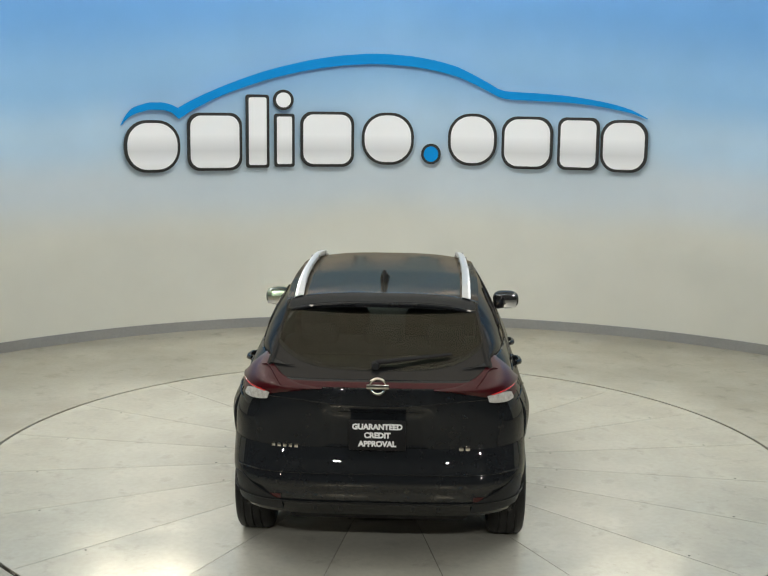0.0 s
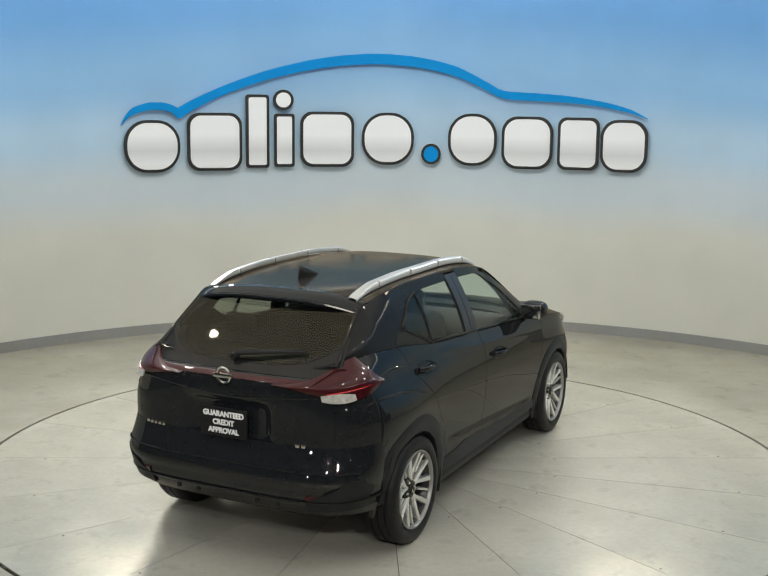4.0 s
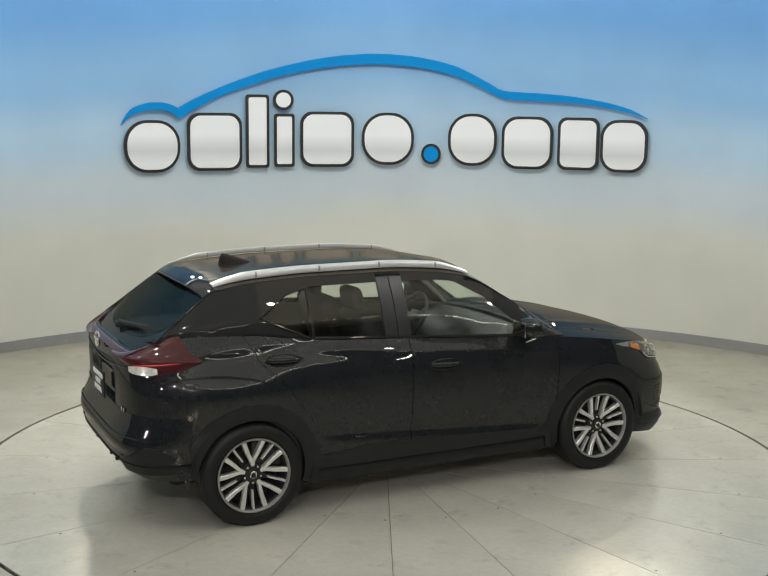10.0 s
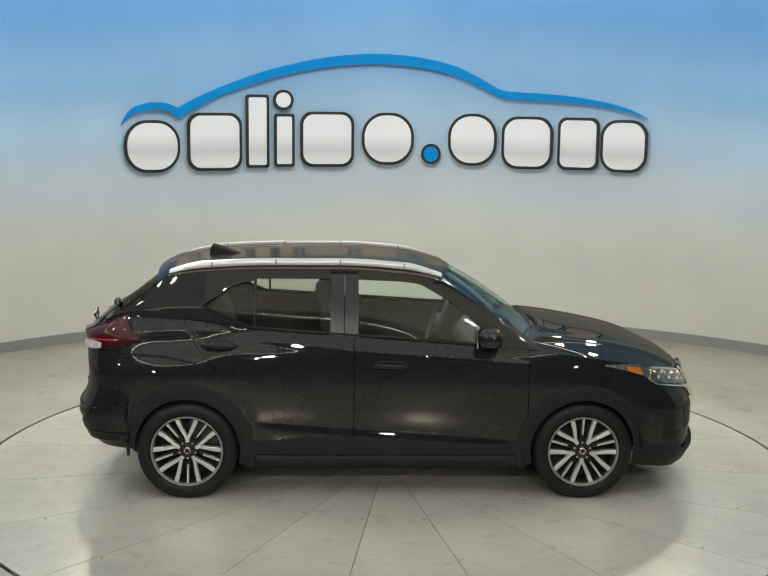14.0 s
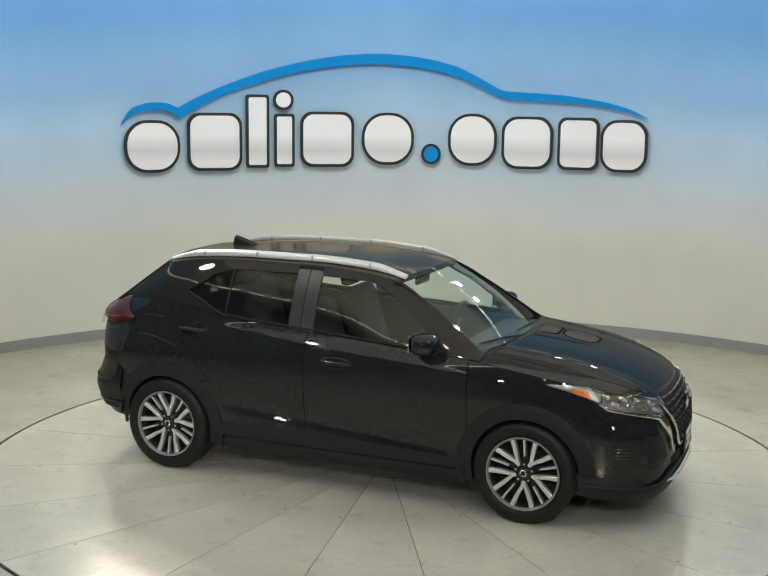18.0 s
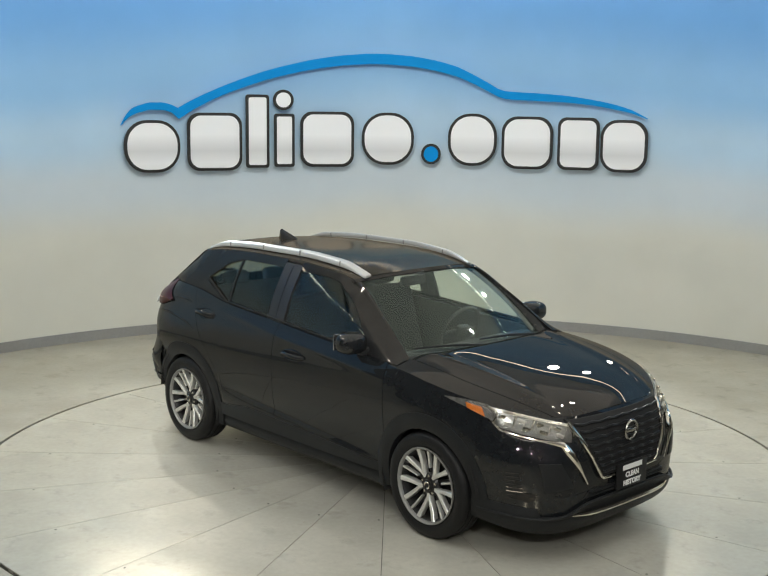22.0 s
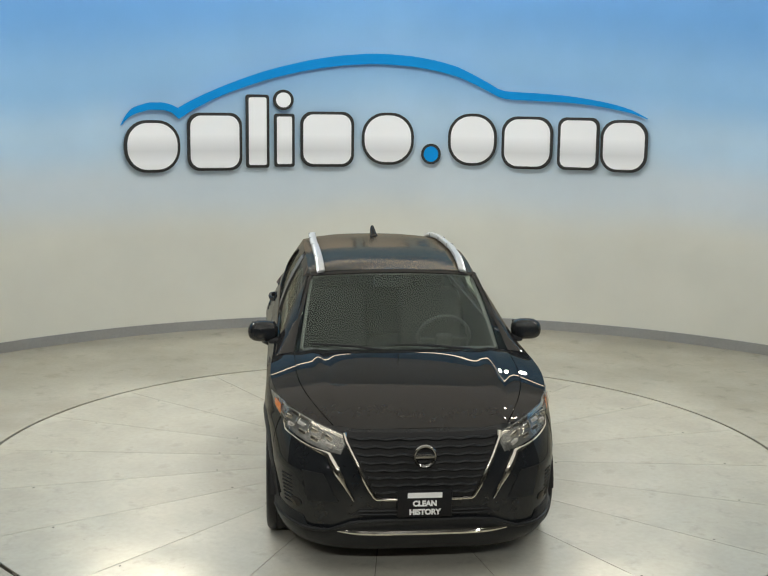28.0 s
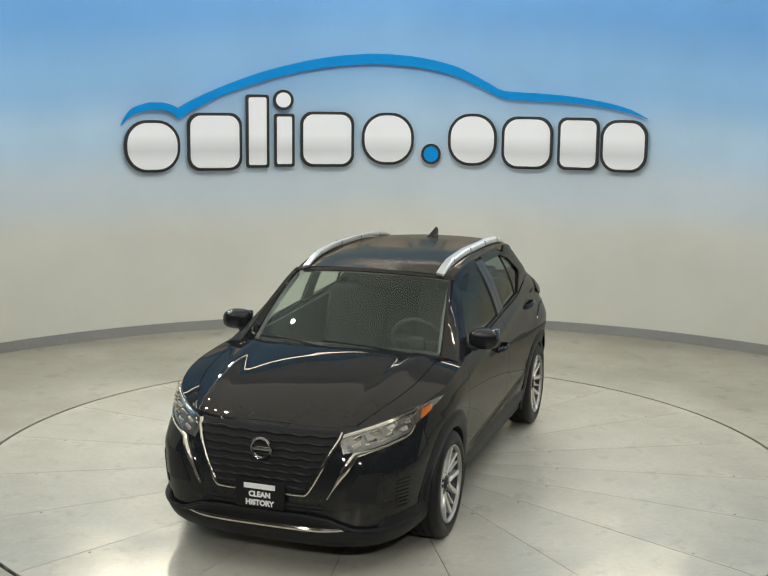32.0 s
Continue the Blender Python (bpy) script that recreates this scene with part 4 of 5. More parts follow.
    arm = part("rear_wiper", tube([rear_glass_point(0.02, 1.155, 0.035), rear_glass_point(-0.1, 1.168, 0.035), rear_glass_point(-0.4, 1.2, 0.022)], lambda t: 0.016 - 0.007 * t, 8), DARK, CAR)
    part("wiper_pivot", lathe([(0.0, 0.03), (0.02, 0.028), (0.026, 0.0), (0.026, -0.01)], 16), PLASTIC, arm).matrix_basis = pose(*rear_glass_point(0.02, 1.15, 0.02), 0, 0, 90)


def plate_sign(x, z, w, h, facing, words, bar):
    """A dealer plate with three lines of white lettering; a line without words is one plain bar."""
    p = part("plate", box(0.012, w, h, (x, 0, z), 0.004), PLATE, CAR, "black dealer plate with white lettering")
    for i, word in enumerate(words):
        zz = z + 0.048 * (1 - i)
        if not word:
            part("print_bar", box(0.002, bar, 0.03, (x + facing * 0.0075, 0, zz), 0.0), WHITE, p)
            continue
        c = bpy.data.curves.new("line", "FONT")
        c.body, c.size, c.align_x, c.align_y, c.extrude, c.offset = word, 0.042, "CENTER", "CENTER", 0.0008, 0.0022
        tmp = bpy.data.objects.new("line", c)
        scene.collection.objects.link(tmp)
        bpy.context.view_layer.update()
        me = bpy.data.meshes.new_from_object(tmp.evaluated_get(bpy.context.evaluated_depsgraph_get()))
        bpy.data.objects.remove(tmp)
        bpy.data.curves.remove(c)
        me.materials.clear()
        me.materials.append(WHITE)
        o = new("lettering", me)
        o.parent = p
        o.matrix_basis = Matrix.Translation((x + facing * 0.0075, 0, zz)) @ Euler((radians(90), 0, radians(90 * facing))).to_matrix().to_4x4()


def front_end():
    pe = phi_x(1.695, 0.55, True)

    def skin(u, v):
        s = v * 2 - 1
        ph = abs(s) * pe
        z0 = 0.2 + 0.05 * s * s
        p0 = wrap(ph, 0.836, True, 1)
        z1 = hood_z(p0.x, p0.y) - 0.002
        z = z0 + (z1 - z0) * u
        return wrap(ph, z, True, 1 if s > 0 else -1)
    part("front_bumper", sheet(skin, 26, 70, 0.03, (-1, 0, 0)), PAINT, CAR)

    def lower(u, v):
        s = v * 2 - 1
        ph = abs(s) * phi_x(1.67, 0.3, True)
        z = 0.14 + 0.085 * abs(s) ** 2 + (0.155 - 0.07 * abs(s) + 0.05 * (abs(s) > 0.55)) * u
        return wrap(ph, z, True, 1 if s > 0 else -1, 0.022 * math.sin(math.pi * (0.2 + 0.75 * u)))
    part("front_valance", sheet(lower, 8, 60, 0.03, (-1, 0, 0)), PLASTIC, CAR)
    part("skid_bar", tube([nose(-0.475 + 0.95 * k / 24, 0.278, 0.022 - 0.02 * abs(k / 12 - 1) ** 4) for k in range(25)], lambda t: 0.008 + 0.008 * min(1, 8 * min(t, 1 - t)), 8), CHROME, CAR, "bright chrome bar on the lower lip")

    # grille: dark field with wavy bars
    def half(z):
        return 0.265 + (z - 0.47) * 0.49

    def field(u, v):
        z = 0.475 + 0.34 * u
        return nose((v * 2 - 1) * half(z), z, 0.006)
    g = part("grille", sheet(field, 12, 24, 0.01, (-1, 0, 0)), DARK, CAR, "gloss black grille with wavy bars")
    for k in range(8):
        z = 0.505 + 0.04 * k
        h = half(z) - 0.012
        part("grille_bar", tube([nose(-h + 2 * h * i / 48, z + 0.005 * math.cos(i * math.pi / 4), 0.015 + 0.006 * math.cos(i * math.pi / 4)) for i in range(49)], 0.009, 6), PLASTIC, g)
    bd = part("badge", lathe([(0.048, 0), (0.062, 0), (0.066, 0.008), (0.06, 0.016), (0.052, 0.013), (0.048, 0.004)], 36), DARKCHROME, CAR, "round dark chrome badge")
    bd.matrix_basis = pose(2.165, 0, 0.708, 0, 0, -90)
    part("badge_bar", box(0.01, 0.105, 0.022, (2.172, 0, 0.708), 0.004), DARKCHROME, CAR)
    plate_sign(2.187, 0.447, 0.3, 0.155, 1, ("", "CLEAN", "HISTORY"), 0.19)
    both("grille_trim", lambda s: tube([nose(s * y, z, 0.016) for y, z in ((0.432, 0.805), (0.425, 0.77), (0.385, 0.69), (0.345, 0.61), (0.305, 0.53), (0.275, 0.482), (0.262, 0.471), (0.2, 0.468), (0.15, 0.468))], lambda t: 0.013 - 0.004 * t, 8), CHROME, None, "chrome grille strip")

    lg = part("lower_grille", sheet(lambda u, v: nose((v * 2 - 1) * (0.4 - 0.05 * u), 0.368 + 0.045 * u, 0.004), 4, 24, 0.012, (-1, 0, 0)), DARK, CAR, "dark lower air opening")
    for k in range(2):
        part("grille_bar", tube([nose(-0.36 + 0.72 * i / 24, 0.38 + 0.02 * k, 0.01) for i in range(25)], 0.006, 6), PLASTIC, lg)
    lip_z = [(0.0, 0.352), (0.26, 0.35), (0.38, 0.338), (0.5, 0.288), (0.62, 0.272), (0.7, 0.28), (0.85, 0.298)]

    def lip(u, v):
        s = v * 2 - 1
        ph = abs(s) * phi_x(1.67, 0.27, True)
        zt = float(np.interp(abs(wrap(ph, 0.27, True, 1).y), [q[0] for q in lip_z], [q[1] for q in lip_z]))
        zb = min(0.17 + 0.085 * s * s, zt - 0.02)
        return wrap(ph, zb + (zt - zb) * u, True, 1 if s > 0 else -1, 0.006 + 0.02 * max(0.0, u - 0.75) * 4 * (1 if u < 0.98 else 0.6))
    part("front_lip", sheet(lip, 16, 70, 0.02, (-1, 0, 0)), PLASTIC, CAR, "bare plastic lower lip rising to the middle")
    def lip_path():
        pts = []
        for k in range(61):
            s = k / 30 - 1
            ph = abs(s) * phi_x(1.68, 0.27, True)
            zt = float(np.interp(abs(wrap(ph, 0.27, True, 1).y), [q[0] for q in lip_z], [q[1] for q in lip_z]))
            pts.append(wrap(ph, zt, True, 1 if s > 0 else -1, 0.02))
        return pts
    part("lip_edge", tube(lip_path(), 0.009, 8), PLASTIC, CAR, "rounded edge of the lower lip")
    # head lamps: lower and upper edge from the inner end to the flank
    cols = [(phi_y(0.43, 0.75, True), 0.7, 0.79), (phi_y(0.55, 0.75, True), 0.72, 0.825), (phi_y(0.66, 0.78, True), 0.75, 0.862), (phi_y(0.74, 0.8, True), 0.78, 0.886),
            (phi_x(1.72, 0.85, True), 0.815, 0.9), (phi_x(1.6, 0.87, True), 0.865, 0.912), (phi_x(1.45, 0.9, True), 0.906, 0.914)]
    ps = [c[0] for c in cols]

    def edges(p):
        return float(np.interp(p, ps, [c[1] for c in cols])), float(np.interp(p, ps, [c[2] for c in cols]))

    def strip(s, p0, p1, v0, v1, off, nu=24, nv=5, thick=0.008, bulge=0.0):
        def f(u, v):
            p = p0 + (p1 - p0) * u
            a, b = edges(p)
            vv = v0 + (v1 - v0) * v
            return wrap(p, a + (b - a) * vv, True, s, off + bulge * math.sin(math.pi * v))
        return sheet(f, nu, nv, thick, (-1, 0, 0))
    for s in (-1, 1):
        lamp = part("head_lamp", strip(s, ps[0], ps[-1], 0, 1, 0.004, 40), LAMPIN, CAR, "clear head lamp with a chrome brow and amber corner")
        part("reflector_bowl", strip(s, ps[0] + 0.03, ps[3] + 0.01, 0.12, 0.82, 0.01, 20), LAMPIN, lamp)
        rng = random.Random(5)
        for k in range(4):
            q = ps[0] + 0.075 + (ps[3] - ps[0] - 0.07) * k / 3.6
            for j in range(2):
                lo, hi = edges(q)
                c = wrap(q + 0.012 * (j - 0.5), lo + (hi - lo) * (0.3 + 0.34 * j), True, s, 0.012)
                turn = pose(0, 0, 0, s * (24 + rng.uniform(-6, 6)), rng.uniform(-16, 8), s * rng.uniform(18, 34))
                part("light_unit", box(0.016, 0.05, 0.024, (0, 0, 0), 0.005, 2, Matrix.Translation(c) @ turn), CLEARLENS if (k + j) % 3 == 0 else CHROME, lamp)
            part("divider", box(0.02, 0.006, 0.07, (0, 0, 0), 0.002, 1, Matrix.Translation(wrap(q + 0.045, sum(edges(q + 0.045)) / 2, True, s, 0.012)) @ pose(0, 0, 0, s * 20, 0, s * 25)), CHROME, lamp)
        part("chrome_brow", strip(s, ps[0] + 0.01, ps[4], 0.85, 0.99, 0.014, 30, 3), CHROME, lamp, "chrome strip")
        part("amber_lens", strip(s, ps[3] + 0.05, ps[5], 0.05, 0.72, 0.014, 14, 4), AMBER, lamp, "amber side lens")
        part("lamp_cover", strip(s, ps[0], ps[5], 0.03, 0.98, 0.02, 30, 6, 0.003, 0.006), LAMPGLASS, lamp, "clear cover").visible_shadow = False
    # chrome boomerang under each lamp

    def boom(s):
        pts = []
        for k in range(13):
            p = ps[4] + (phi_y(0.535, 0.72, True) - ps[4]) * k / 12
            pts.append(wrap(p, edges(p)[0] - 0.012, True, s, 0.008))
        for k in range(1, 11):
            t = k / 10
            pts.append(nose(s * (0.535 - 0.15 * t), 0.722 - 0.265 * t, 0.012))
        return tube(pts, lambda t: 0.005 + 0.018 * math.exp(-((t - 0.68) / 0.16) ** 2), 8)
    both("chrome_strip", boom, CHROME)
    both("air_intake", lambda s: sheet(lambda u, v: nose(s * ((0.47 + 0.08 * v) * (1 - u) + (0.635 + 0.03 * v) * u), 0.445 - 0.015 * u + (0.15 + 0.02 * u) * v, 0.005), 8, 8, 0.012, (-1, 0, 0)), PLASTIC, None, "bare plastic corner facet")
    for s in (-1, 1):
        for k in range(8):
            z = 0.385 + 0.022 * k
            part("intake_rib", tube([wrap(phi_x(1.955 - 0.085 * j / 6, z, True), z, True, s, 0.0015) for j in range(7)], 0.004, 6), GLOSS, CAR)
    both("fog_lamp", lambda s: sheet(lambda u, v: nose(s * (0.7 + 0.03 * math.cos(2 * math.pi * v) * u), 0.4 + 0.026 * math.sin(2 * math.pi * v) * u, 0.012 - 0.006 * u), 4, 16, 0.008, (-1, 0, 0)), GLOSS)


def wheels():
    def tyre():
        R, rr = 0.329, 0.23
        prof = [(rr, -0.085), (rr + 0.02, -0.1), (0.27, -0.108), (0.305, -0.102), (0.32, -0.09), (R, -0.07), (R, -0.052), (R - 0.007, -0.05), (R - 0.007, -0.044), (R, -0.042), (R, -0.004), (R - 0.007, -0.002), (R - 0.007, 0.004), (R, 0.006),
                (R, 0.042), (R - 0.007, 0.044), (R - 0.007, 0.05), (R, 0.052), (R, 0.07), (0.32, 0.09), (0.305, 0.102), (0.27, 0.108), (rr + 0.02, 0.1), (rr, 0.085)]
        return lathe(prof, 64)

    def bar(points, w0, w1, face, back):
        """A flat spoke along points in the wheel's plane (x, z); face is the outer height."""
        bm = bmesh.new()
        secs = []
        n = len(points)
        for i, (x, z) in enumerate(points):
            x0, z0 = points[max(0, i - 1)]
            x1, z1 = points[min(n - 1, i + 1)]
            d = Vector((x1 - x0, z1 - z0)).normalized()
            nx, nz = -d.y, d.x
            t = i / (n - 1)
            w = w0 + (w1 - w0) * t
            r = math.hypot(x, z)
            f = face + 0.022 * (r / 0.21) ** 2
            secs.append([bm.verts.new((x + nx * w * k, f + dy, z + nz * w * k)) for k, dy in ((-1, -back), (-1, -0.004), (-0.72, 0), (0.72, 0), (1, -0.004), (1, -back))])
        for a, b in zip(secs, secs[1:]):
            for k in range(5):
                bm.faces.new((a[k], a[k + 1], b[k + 1], b[k]))
        bm.faces.new(secs[0])
        bm.faces.new(secs[-1][::-1])
        bmesh.ops.recalc_face_normals(bm, faces=bm.faces)
        return bm

    def pol(r, a):
        return (r * math.cos(radians(a)), r * math.sin(radians(a)))
    data = {}
    for name, xc, s, spin in (("wheel", -WB, -1, 270), ("wheel", WB, -1, 90), ("wheel", -WB, 1, 54), ("wheel", WB, 1, 20)):
        if "barrel" not in data:
            w = part("wheel", lathe([(0.226, 0.082), (0.231, 0.09), (0.238, 0.097), (0.236, 0.104), (0.229, 0.104), (0.222, 0.094), (0.221, 0.082)], 64, closed=True), RIMLIP, CAR, "alloy wheel with machined silver twin spokes over black")
            data["barrel"] = w.data
            bl = part("barrel", lathe([(0.224, 0.086), (0.212, 0.07), (0.2, -0.05), (0.215, -0.09)], 48), RIMDARK, w)
            data["well"] = bl.data
            t = part("tyre", tyre(), RUBBER, w, "black road tyre")
            data["tyre"] = t.data
            d = part("disc_back", lathe([(0.0, -0.02), (0.2, -0.02), (0.205, -0.03), (0.0, -0.03)], 40), DARK, w)
            data["disc_back"] = d.data
            h = part("hub", lathe([(0.0, 0.082), (0.028, 0.082), (0.034, 0.078), (0.036, 0.07), (0.06, 0.066), (0.072, 0.05), (0.07, 0.02)], 32), RIMDARK, w, "dark hub with a chrome cap")
            data["hub"] = h.data
            c = part("hub_cap", lathe([(0.014, 0.083), (0.02, 0.086), (0.024, 0.083), (0.022, 0.079)], 24), CHROME, w)
            data["hub_cap"] = c.data
            arm = part("spoke", bar([pol(0.052, -3), pol(0.085, -5), pol(0.11, -9.5), pol(0.16, -14.5), pol(0.225, -16.5)], 0.0085, 0.0155, 0.066, 0.035), SILVER, w)
            arm2 = part("spoke", bar([pol(0.052, 3), pol(0.085, 5), pol(0.11, 9.5), pol(0.16, 14.5), pol(0.225, 16.5)], 0.0085, 0.0155, 0.066, 0.035), SILVER, w)
            thin = part("thin_spoke", bar([pol(0.105, 36), pol(0.16, 36), pol(0.225, 36)], 0.0055, 0.0085, 0.058, 0.03), SILVER, w)
            back = part("spoke_back", bar([pol(0.05, 36), pol(0.12, 36), pol(0.222, 36)], 0.02, 0.012, 0.035, 0.02), RIMDARK, w)
            nut = part("wheel_nut", lathe([(0.0, 0.07), (0.007, 0.07), (0.009, 0.066), (0.009, 0.05)], 8), CHROME, w)
            nut.location = (0.055 * math.cos(radians(36)), 0, 0.055 * math.sin(radians(36)))
            rep = [(arm.data, "spoke"), (arm2.data, "spoke"), (thin.data, "thin_spoke"), (back.data, "spoke_back"), (nut.data, "wheel_nut")]
            start = 1
        else:
            w = new("wheel", data["barrel"])
            w.parent = CAR
            w["label"] = "alloy wheel with machined silver twin spokes over black"
            for k in ("barrel", "tyre", "disc_back", "hub", "hub_cap"):
                o = new(k, data["well" if k == "barrel" else k])
                o.parent = w
            start = 0
        for k in range(start, 5):
            for me, nm in rep:
                o = new(nm, me)
                o.parent = w
                o.rotation_euler.y = -radians(72 * k)
                if nm == "wheel_nut":
                    a = radians(36 + 72 * k)
                    o.location = (0.055 * math.cos(a), 0, 0.055 * math.sin(a))
        w.matrix_basis = pose(xc, s * 0.757, 0.326, 0, 0, 180 if s < 0 else 0) @ pose(0, 0, 0, 0, spin, 0)


def fittings():
    # door mirrors
    for s in (-1, 1):
        def shell(u, v, s=s):
            a, b = u * math.pi, v * 2 * math.pi
            e = 0.72

            def sp(q):
                return math.copysign(abs(q) ** e, q)
            return (0.66 + 0.085 * sp(math.cos(a)), s * (0.885 + 0.1 * sp(math.sin(a) * math.cos(b))), 1.1 + 0.068 * sp(math.sin(a) * math.sin(b)))
        mir = part("door_mirror", sheet(shell, 14, 24), PAINT, CAR, "black door mirror")
        part("mirror_stalk", box(0.07, 0.12, 0.045, (0.69, s * 0.795, 1.045), 0.015), PLASTIC, mir)
        part("mirror_glass", box(0.006, 0.155, 0.1, (0.576, s * 0.885, 1.1), 0.002), mat("mirror", (0.8, 0.8, 0.8), rough=0.03, metal=1.0), mir)
        # handles
        for x, z in ((0.02, 0.905), (-1.1, 1.025)):
            y = side_y(x, z)
            h = part("door_handle", tube([(x + 0.1, s * (y + 0.004), z - 0.004), (x + 0.07, s * (y + 0.03), z), (x, s * (y + 0.036), z + 0.004), (x - 0.07, s * (y + 0.03), z + 0.006), (x - 0.1, s * (y + 0.004), z + 0.006)], 0.016, 10), PAINT, CAR)
            part("handle_cup", tube([(x + 0.11 * math.cos(a), s * (side_y(x + 0.11 * math.cos(a), z + 0.034 * math.sin(a)) + 0.001), z + 0.034 * math.sin(a)) for a in (2 * math.pi * k / 24 for k in range(24))], 0.005, 6, closed=True), PAINT, h)
            part("key_cap", box(0.03, 0.012, 0.022, (x + 0.115, s * (y + 0.006), z), 0.005), GLOSS, h)
    # front wipers on the screen
    for y0, y1 in ((0.5, -0.1), (-0.05, -0.58)):
        pts = [screen_point(y0, -0.02, 0.012), screen_point((y0 + y1) / 2, 0.03, 0.022), screen_point(y1, 0.05, 0.02)]
        part("wiper", tube(pts, lambda t: 0.011 - 0.005 * t, 6), PLASTIC, CAR)


def interior():
    part("dashboard", sheet(lambda u, v: (0.93 - 0.36 * u, (v * 2 - 1) * 0.66, 1.0 - 0.02 * u - 0.12 * u ** 4 + 0.02 * math.sin(math.pi * u)), 8, 14, 0.2, (0, 0, -1)), TRIMGREY, CAR)
    sw = part("steering_wheel", tube([(0.42 + 0.075 * math.sin(a), 0.36 + 0.18 * math.cos(a), 0.99 + 0.165 * math.sin(a)) for a in (2 * math.pi * k / 32 for k in range(32))], 0.014, 8, closed=True), TRIMGREY, CAR)
    part("wheel_boss", box(0.05, 0.12, 0.1, (0, 0, 0), 0.02, 2, pose(0.44, 0.36, 0.98, 0, 25, 0)), TRIMGREY, sw)
    part("wheel_arm", box(0.02, 0.32, 0.03, (0, 0, 0), 0.008, 2, pose(0.43, 0.36, 0.985, 0, 25, 0)), TRIMGREY, sw)
    for y in (-0.36, 0.36):
        seat = part("seat", box(0.5, 0.5, 0.2, (0, 0, 0), 0.07, 3, pose(0.02, y, 0.62, 0, -6, 0)), SEATCLOTH, CAR, "dark grey cloth front seat")
        part("backrest", box(0.16, 0.48, 0.6, (0, 0, 0), 0.07, 3, pose(-0.3, y, 0.93, 0, -18, 0)), SEATCLOTH, seat)
        part("head_rest", box(0.09, 0.24, 0.16, (0, 0, 0), 0.04, 3, pose(-0.43, y, 1.3, 0, -12, 0)), SEATCLOTH, seat)
    bench = part("rear_bench", box(0.5, 1.25, 0.2, (0, 0, 0), 0.07, 3, pose(-0.85, 0, 0.64, 0, -6, 0)), SEATCLOTH, CAR, "dark grey cloth rear bench")
    part("backrest", box(0.14, 1.22, 0.58, (0, 0, 0), 0.06, 3, pose(-1.18, 0, 0.92, 0, -18, 0)), SEATCLOTH, bench)
    for y in (-0.38, 0.0, 0.38):
        part("head_rest", box(0.08, 0.22, 0.13, (0, 0, 0), 0.035, 3, pose(-1.31, y, 1.22, 0, -14, 0)), SEATCLOTH, bench)
    part("rear_mirror", box(0.03, 0.24, 0.07, (0.3, 0, 1.37), 0.012), PLASTIC, CAR)
    part("parcel_shelf", box(0.45, 1.2, 0.02, (-1.5, 0, 1.08), 0.004), TRIMGREY, CAR)
    both("door_trim", lambda s: column_sheet(-1.3, 0.85, lambda x: 0.35, lambda x: lerp(x, BELT) - 0.01, lambda x, z: side_y(x, z) - 0.06, s, 20, 6, 0.02), TRIMGREY)


body_panels()
hood()
cabin()
rear_end()
front_end()
wheels()
fittings()
interior()

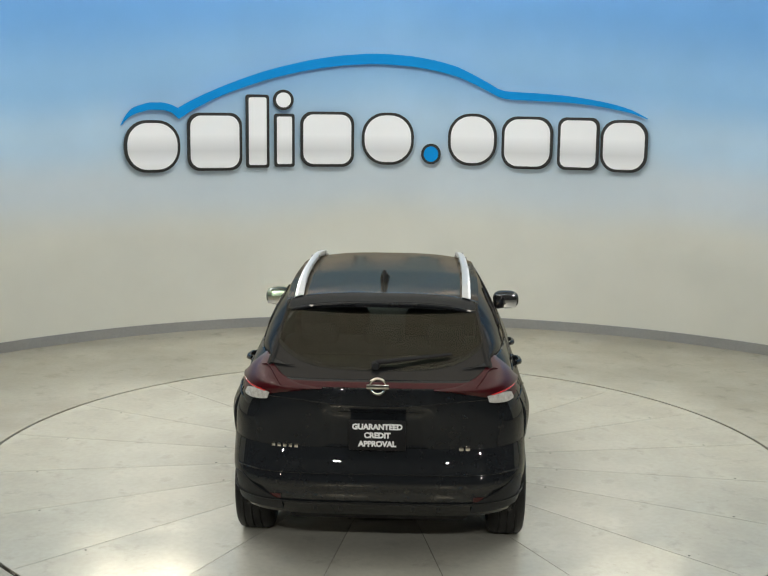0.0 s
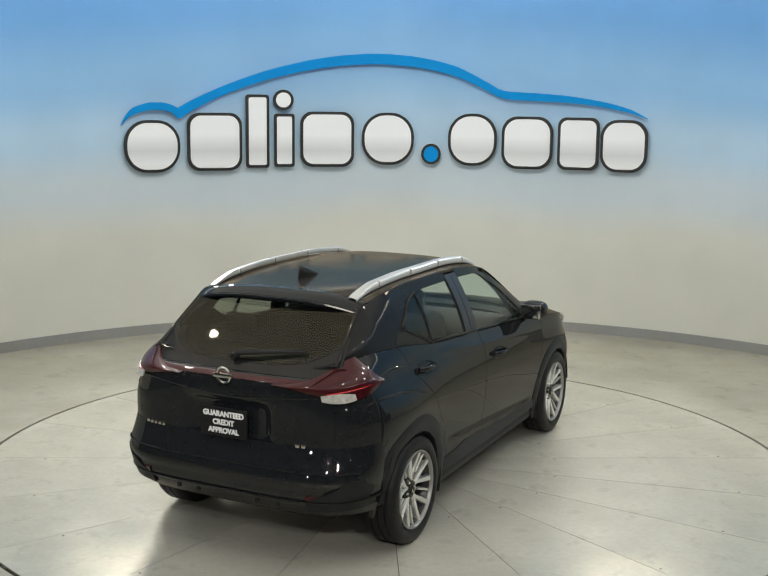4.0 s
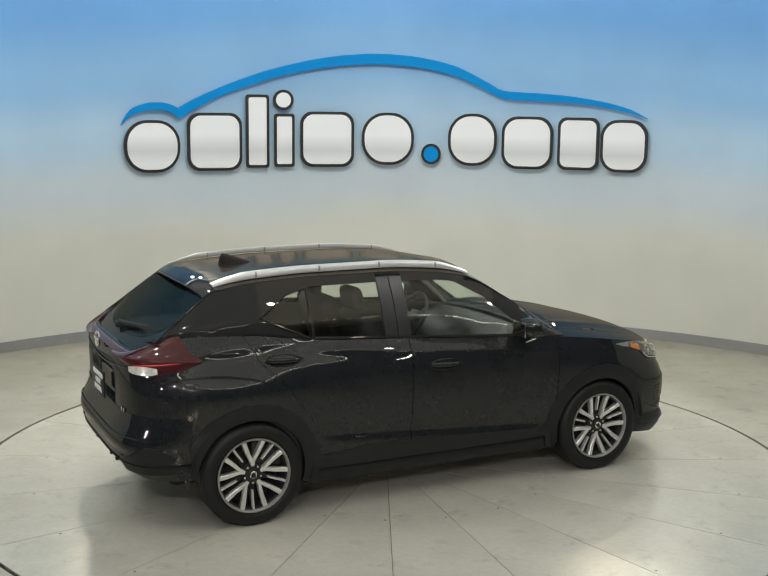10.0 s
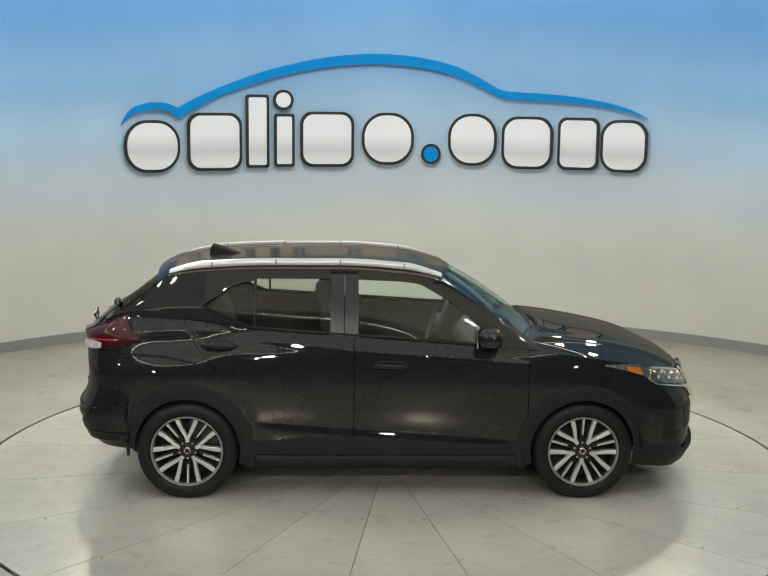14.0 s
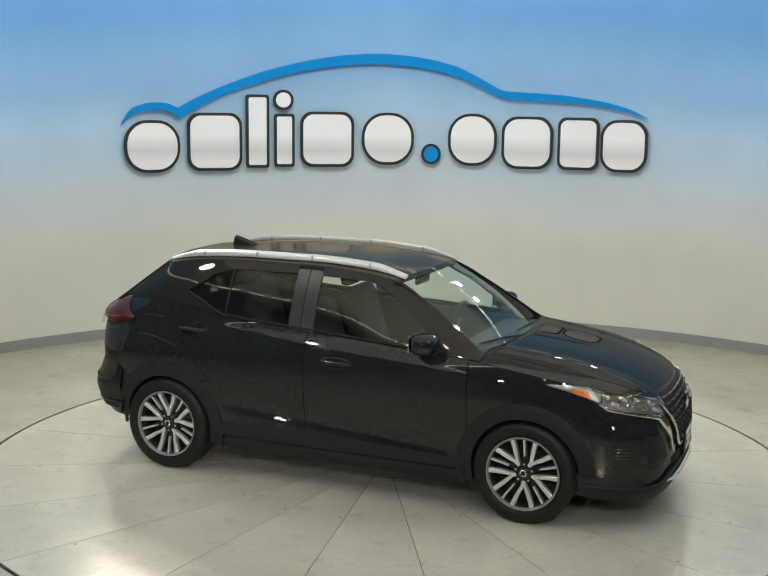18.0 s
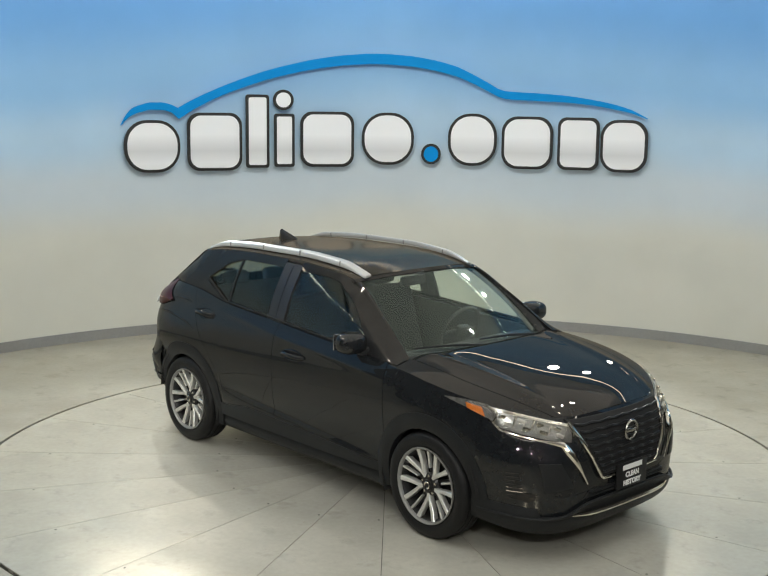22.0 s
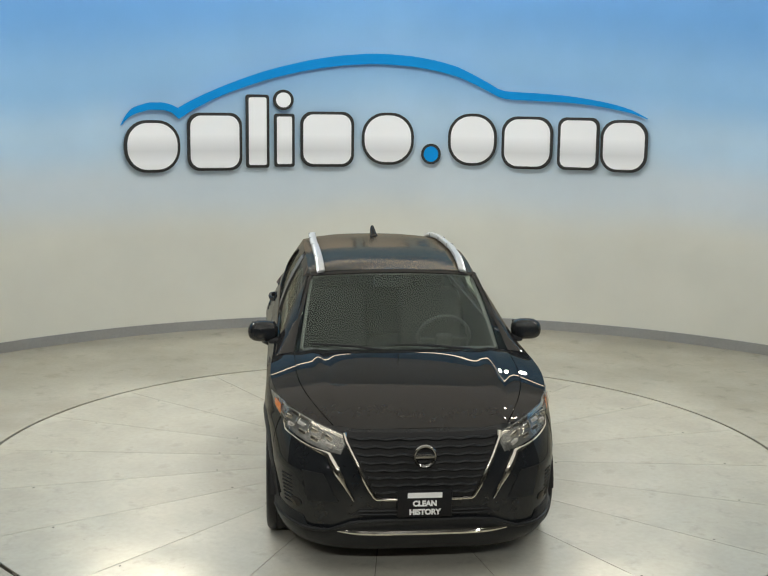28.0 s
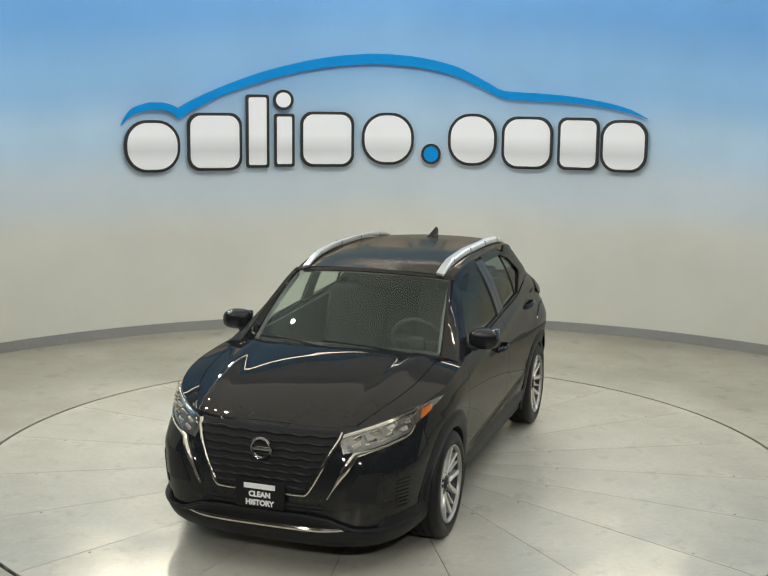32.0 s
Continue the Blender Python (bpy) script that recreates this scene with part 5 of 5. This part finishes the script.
# ---------------------------------------------------------------- overlaid logo, set on the wall
def sign():
    """An overlaid logo, put on the curved wall as solid pieces: a blue swept line over a row of plain white blocks with
    black rims, and one blue dot.
    """
    base = new("logo_blocks")
    tagged(base, "overlaid logo as white blocks with black rims under a blue swoosh", "sign")

    def block(d0, d1, z0, z1, off, thick, grow, round_share, material, name, parent, lean=0.0):
        """A rounded block on the wall between two bearings and two heights."""
        k = 180 / math.pi / ROOM_R
        w, h = (d1 - d0) / k + 2 * grow, z1 - z0 + 2 * grow
        r = min(w, h) * round_share
        loop = []
        for cx, cz, a0 in ((w / 2 - r, h / 2 - r, 0), (-w / 2 + r, h / 2 - r, 90), (-w / 2 + r, -h / 2 + r, 180), (w / 2 - r, -h / 2 + r, 270)):
            for i in range(9):
                a = radians(a0 + 90 * i / 8)
                loop.append((cx + r * math.cos(a), cz + r * math.sin(a)))
        bm = bmesh.new()
        md, mz = (d0 + d1) / 2, (z0 + z1) / 2
        fr = [bm.verts.new(wall_point(md + x * k, mz + z, off + thick)) for x, z in loop]
        bk = [bm.verts.new(wall_point(md + x * k, mz + z, off)) for x, z in loop]
        bm.faces.new(fr)
        bm.faces.new(bk[::-1])
        for i in range(len(loop)):
            j = (i + 1) % len(loop)
            bm.faces.new((fr[i], bk[i], bk[j], fr[j]))
        bmesh.ops.recalc_face_normals(bm, faces=bm.faces)
        return part(name, bm, material, parent, smooth=False)
    # Added pins hold the pieces off the wall so lamps cast a shadow below.
    def pin(d0, d1, z0, z1, rim):
        d, z = (d0 + d1) / 2, (z0 + z1) / 2
        part("standoff", tube([wall_point(d, z, -0.01), wall_point(d, z, 0.05)], 0.03, 10), LOGOBLACK, rim)
    blocks = [(-32.19, -25.94, 1.813, 2.384, 0.45), (-25.11, -18.92, 1.824, 2.468, 0.22), (-18.47, -15.8, 1.852, 2.674, 0.12), (-15.25, -12.9, 1.862, 2.463, 0.12), (-15.34, -13.0, 2.501, 2.732, 0.5),
              (-12.23, -6.07, 1.862, 2.49, 0.22), (-5.17, 0.84, 1.889, 2.486, 0.45), (4.77, 10.35, 1.891, 2.486, 0.45), (10.92, 16.73, 1.866, 2.461, 0.3), (17.28, 21.93, 1.871, 2.458, 0.2), (22.11, 27.34, 1.861, 2.439, 0.35)]
    for d0, d1, z0, z1, rs in blocks:
        rim = block(d0, d1, z0, z1, 0.045, 0.02, 0.0, rs, LOGOBLACK, "rim", base)
        pin(d0, d1, z0, z1, rim)
        block(d0, d1, z0, z1, 0.066, 0.006, -0.032, rs, LOGOWHITE, "block", rim)
    rim = block(1.71, 3.96, 1.9, 2.137, 0.045, 0.02, 0.0, 0.5, LOGOBLACK, "rim", base)
    pin(1.71, 3.96, 1.9, 2.137, rim)
    block(1.71, 3.96, 1.9, 2.137, 0.066, 0.006, -0.03, 0.5, LOGOBLUE, "dot", rim)
    mid = [(-26.02, 2.46), (-23.93, 2.579), (-21.17, 2.706), (-18.41, 2.811), (-15.65, 2.902), (-12.88, 2.972), (-10.12, 3.029), (-6.79, 3.073), (-3.47, 3.091), (-0.13, 3.073), (2.65, 3.032),
           (5.43, 2.963), (7.11, 2.893), (9.35, 2.781), (11.03, 2.7), (14.34, 2.681), (17.63, 2.663), (20.37, 2.633), (23.09, 2.587), (25.27, 2.534), (27.19, 2.454)]
    wid = [(-26.02, 0.128), (-23.93, 0.107), (-21.17, 0.1), (-10.12, 0.11), (-3.47, 0.116), (2.65, 0.116), (7.11, 0.105), (11.03, 0.088), (14.34, 0.088), (17.63, 0.076), (20.37, 0.065), (23.09, 0.054), (25.27, 0.037), (27.19, 0.008)]
    back = [(-32.5, 2.331), (-31.83, 2.42), (-31.11, 2.478), (-30.18, 2.51), (-29.1, 2.535), (-28.02, 2.535), (-26.94, 2.512), (-26.02, 2.454)]
    bwid = [(-32.5, 0.01), (-31.83, 0.052), (-31.11, 0.073), (-29.1, 0.079), (-26.94, 0.085), (-26.02, 0.118)]
    for m, w in ((mid, wid), (back, bwid)):
        d0, d1 = m[0][0], m[-1][0]
        part("swoosh", sheet(lambda u, v: wall_point(d0 + (d1 - d0) * u, lerp(d0 + (d1 - d0) * u, m) + lerp(d0 + (d1 - d0) * u, w) * (v - 0.5), 0.065), 60, 2, 0.018, lambda c: (c.x - ROOM_X, c.y - ROOM_Y, 0)), LOGOBLUE, base)
        for k in range(1, 6):
            d = d0 + (d1 - d0) * k / 6
            part("standoff", tube([wall_point(d, lerp(d, m), -0.01), wall_point(d, lerp(d, m), 0.05)], 0.012, 8), LOGOBLACK, base)


sign()


# ---------------------------------------------------------------- the turning car and turntable
RATE, START = -6.155, 88.295
CAR_OFF = (-0.034, -0.011)


def motions():
    rows_c, rows_t = [], []
    for k in range(33):
        a = START + RATE * k
        m = pose(0, 0, 0, 0, 0, a)
        rows_t.append((float(k), m))
        rows_c.append((float(k), m @ pose(CAR_OFF[0], CAR_OFF[1], 0)))
    walk(TURNTABLE, rows_t)
    walk(CAR, rows_c)


motions()
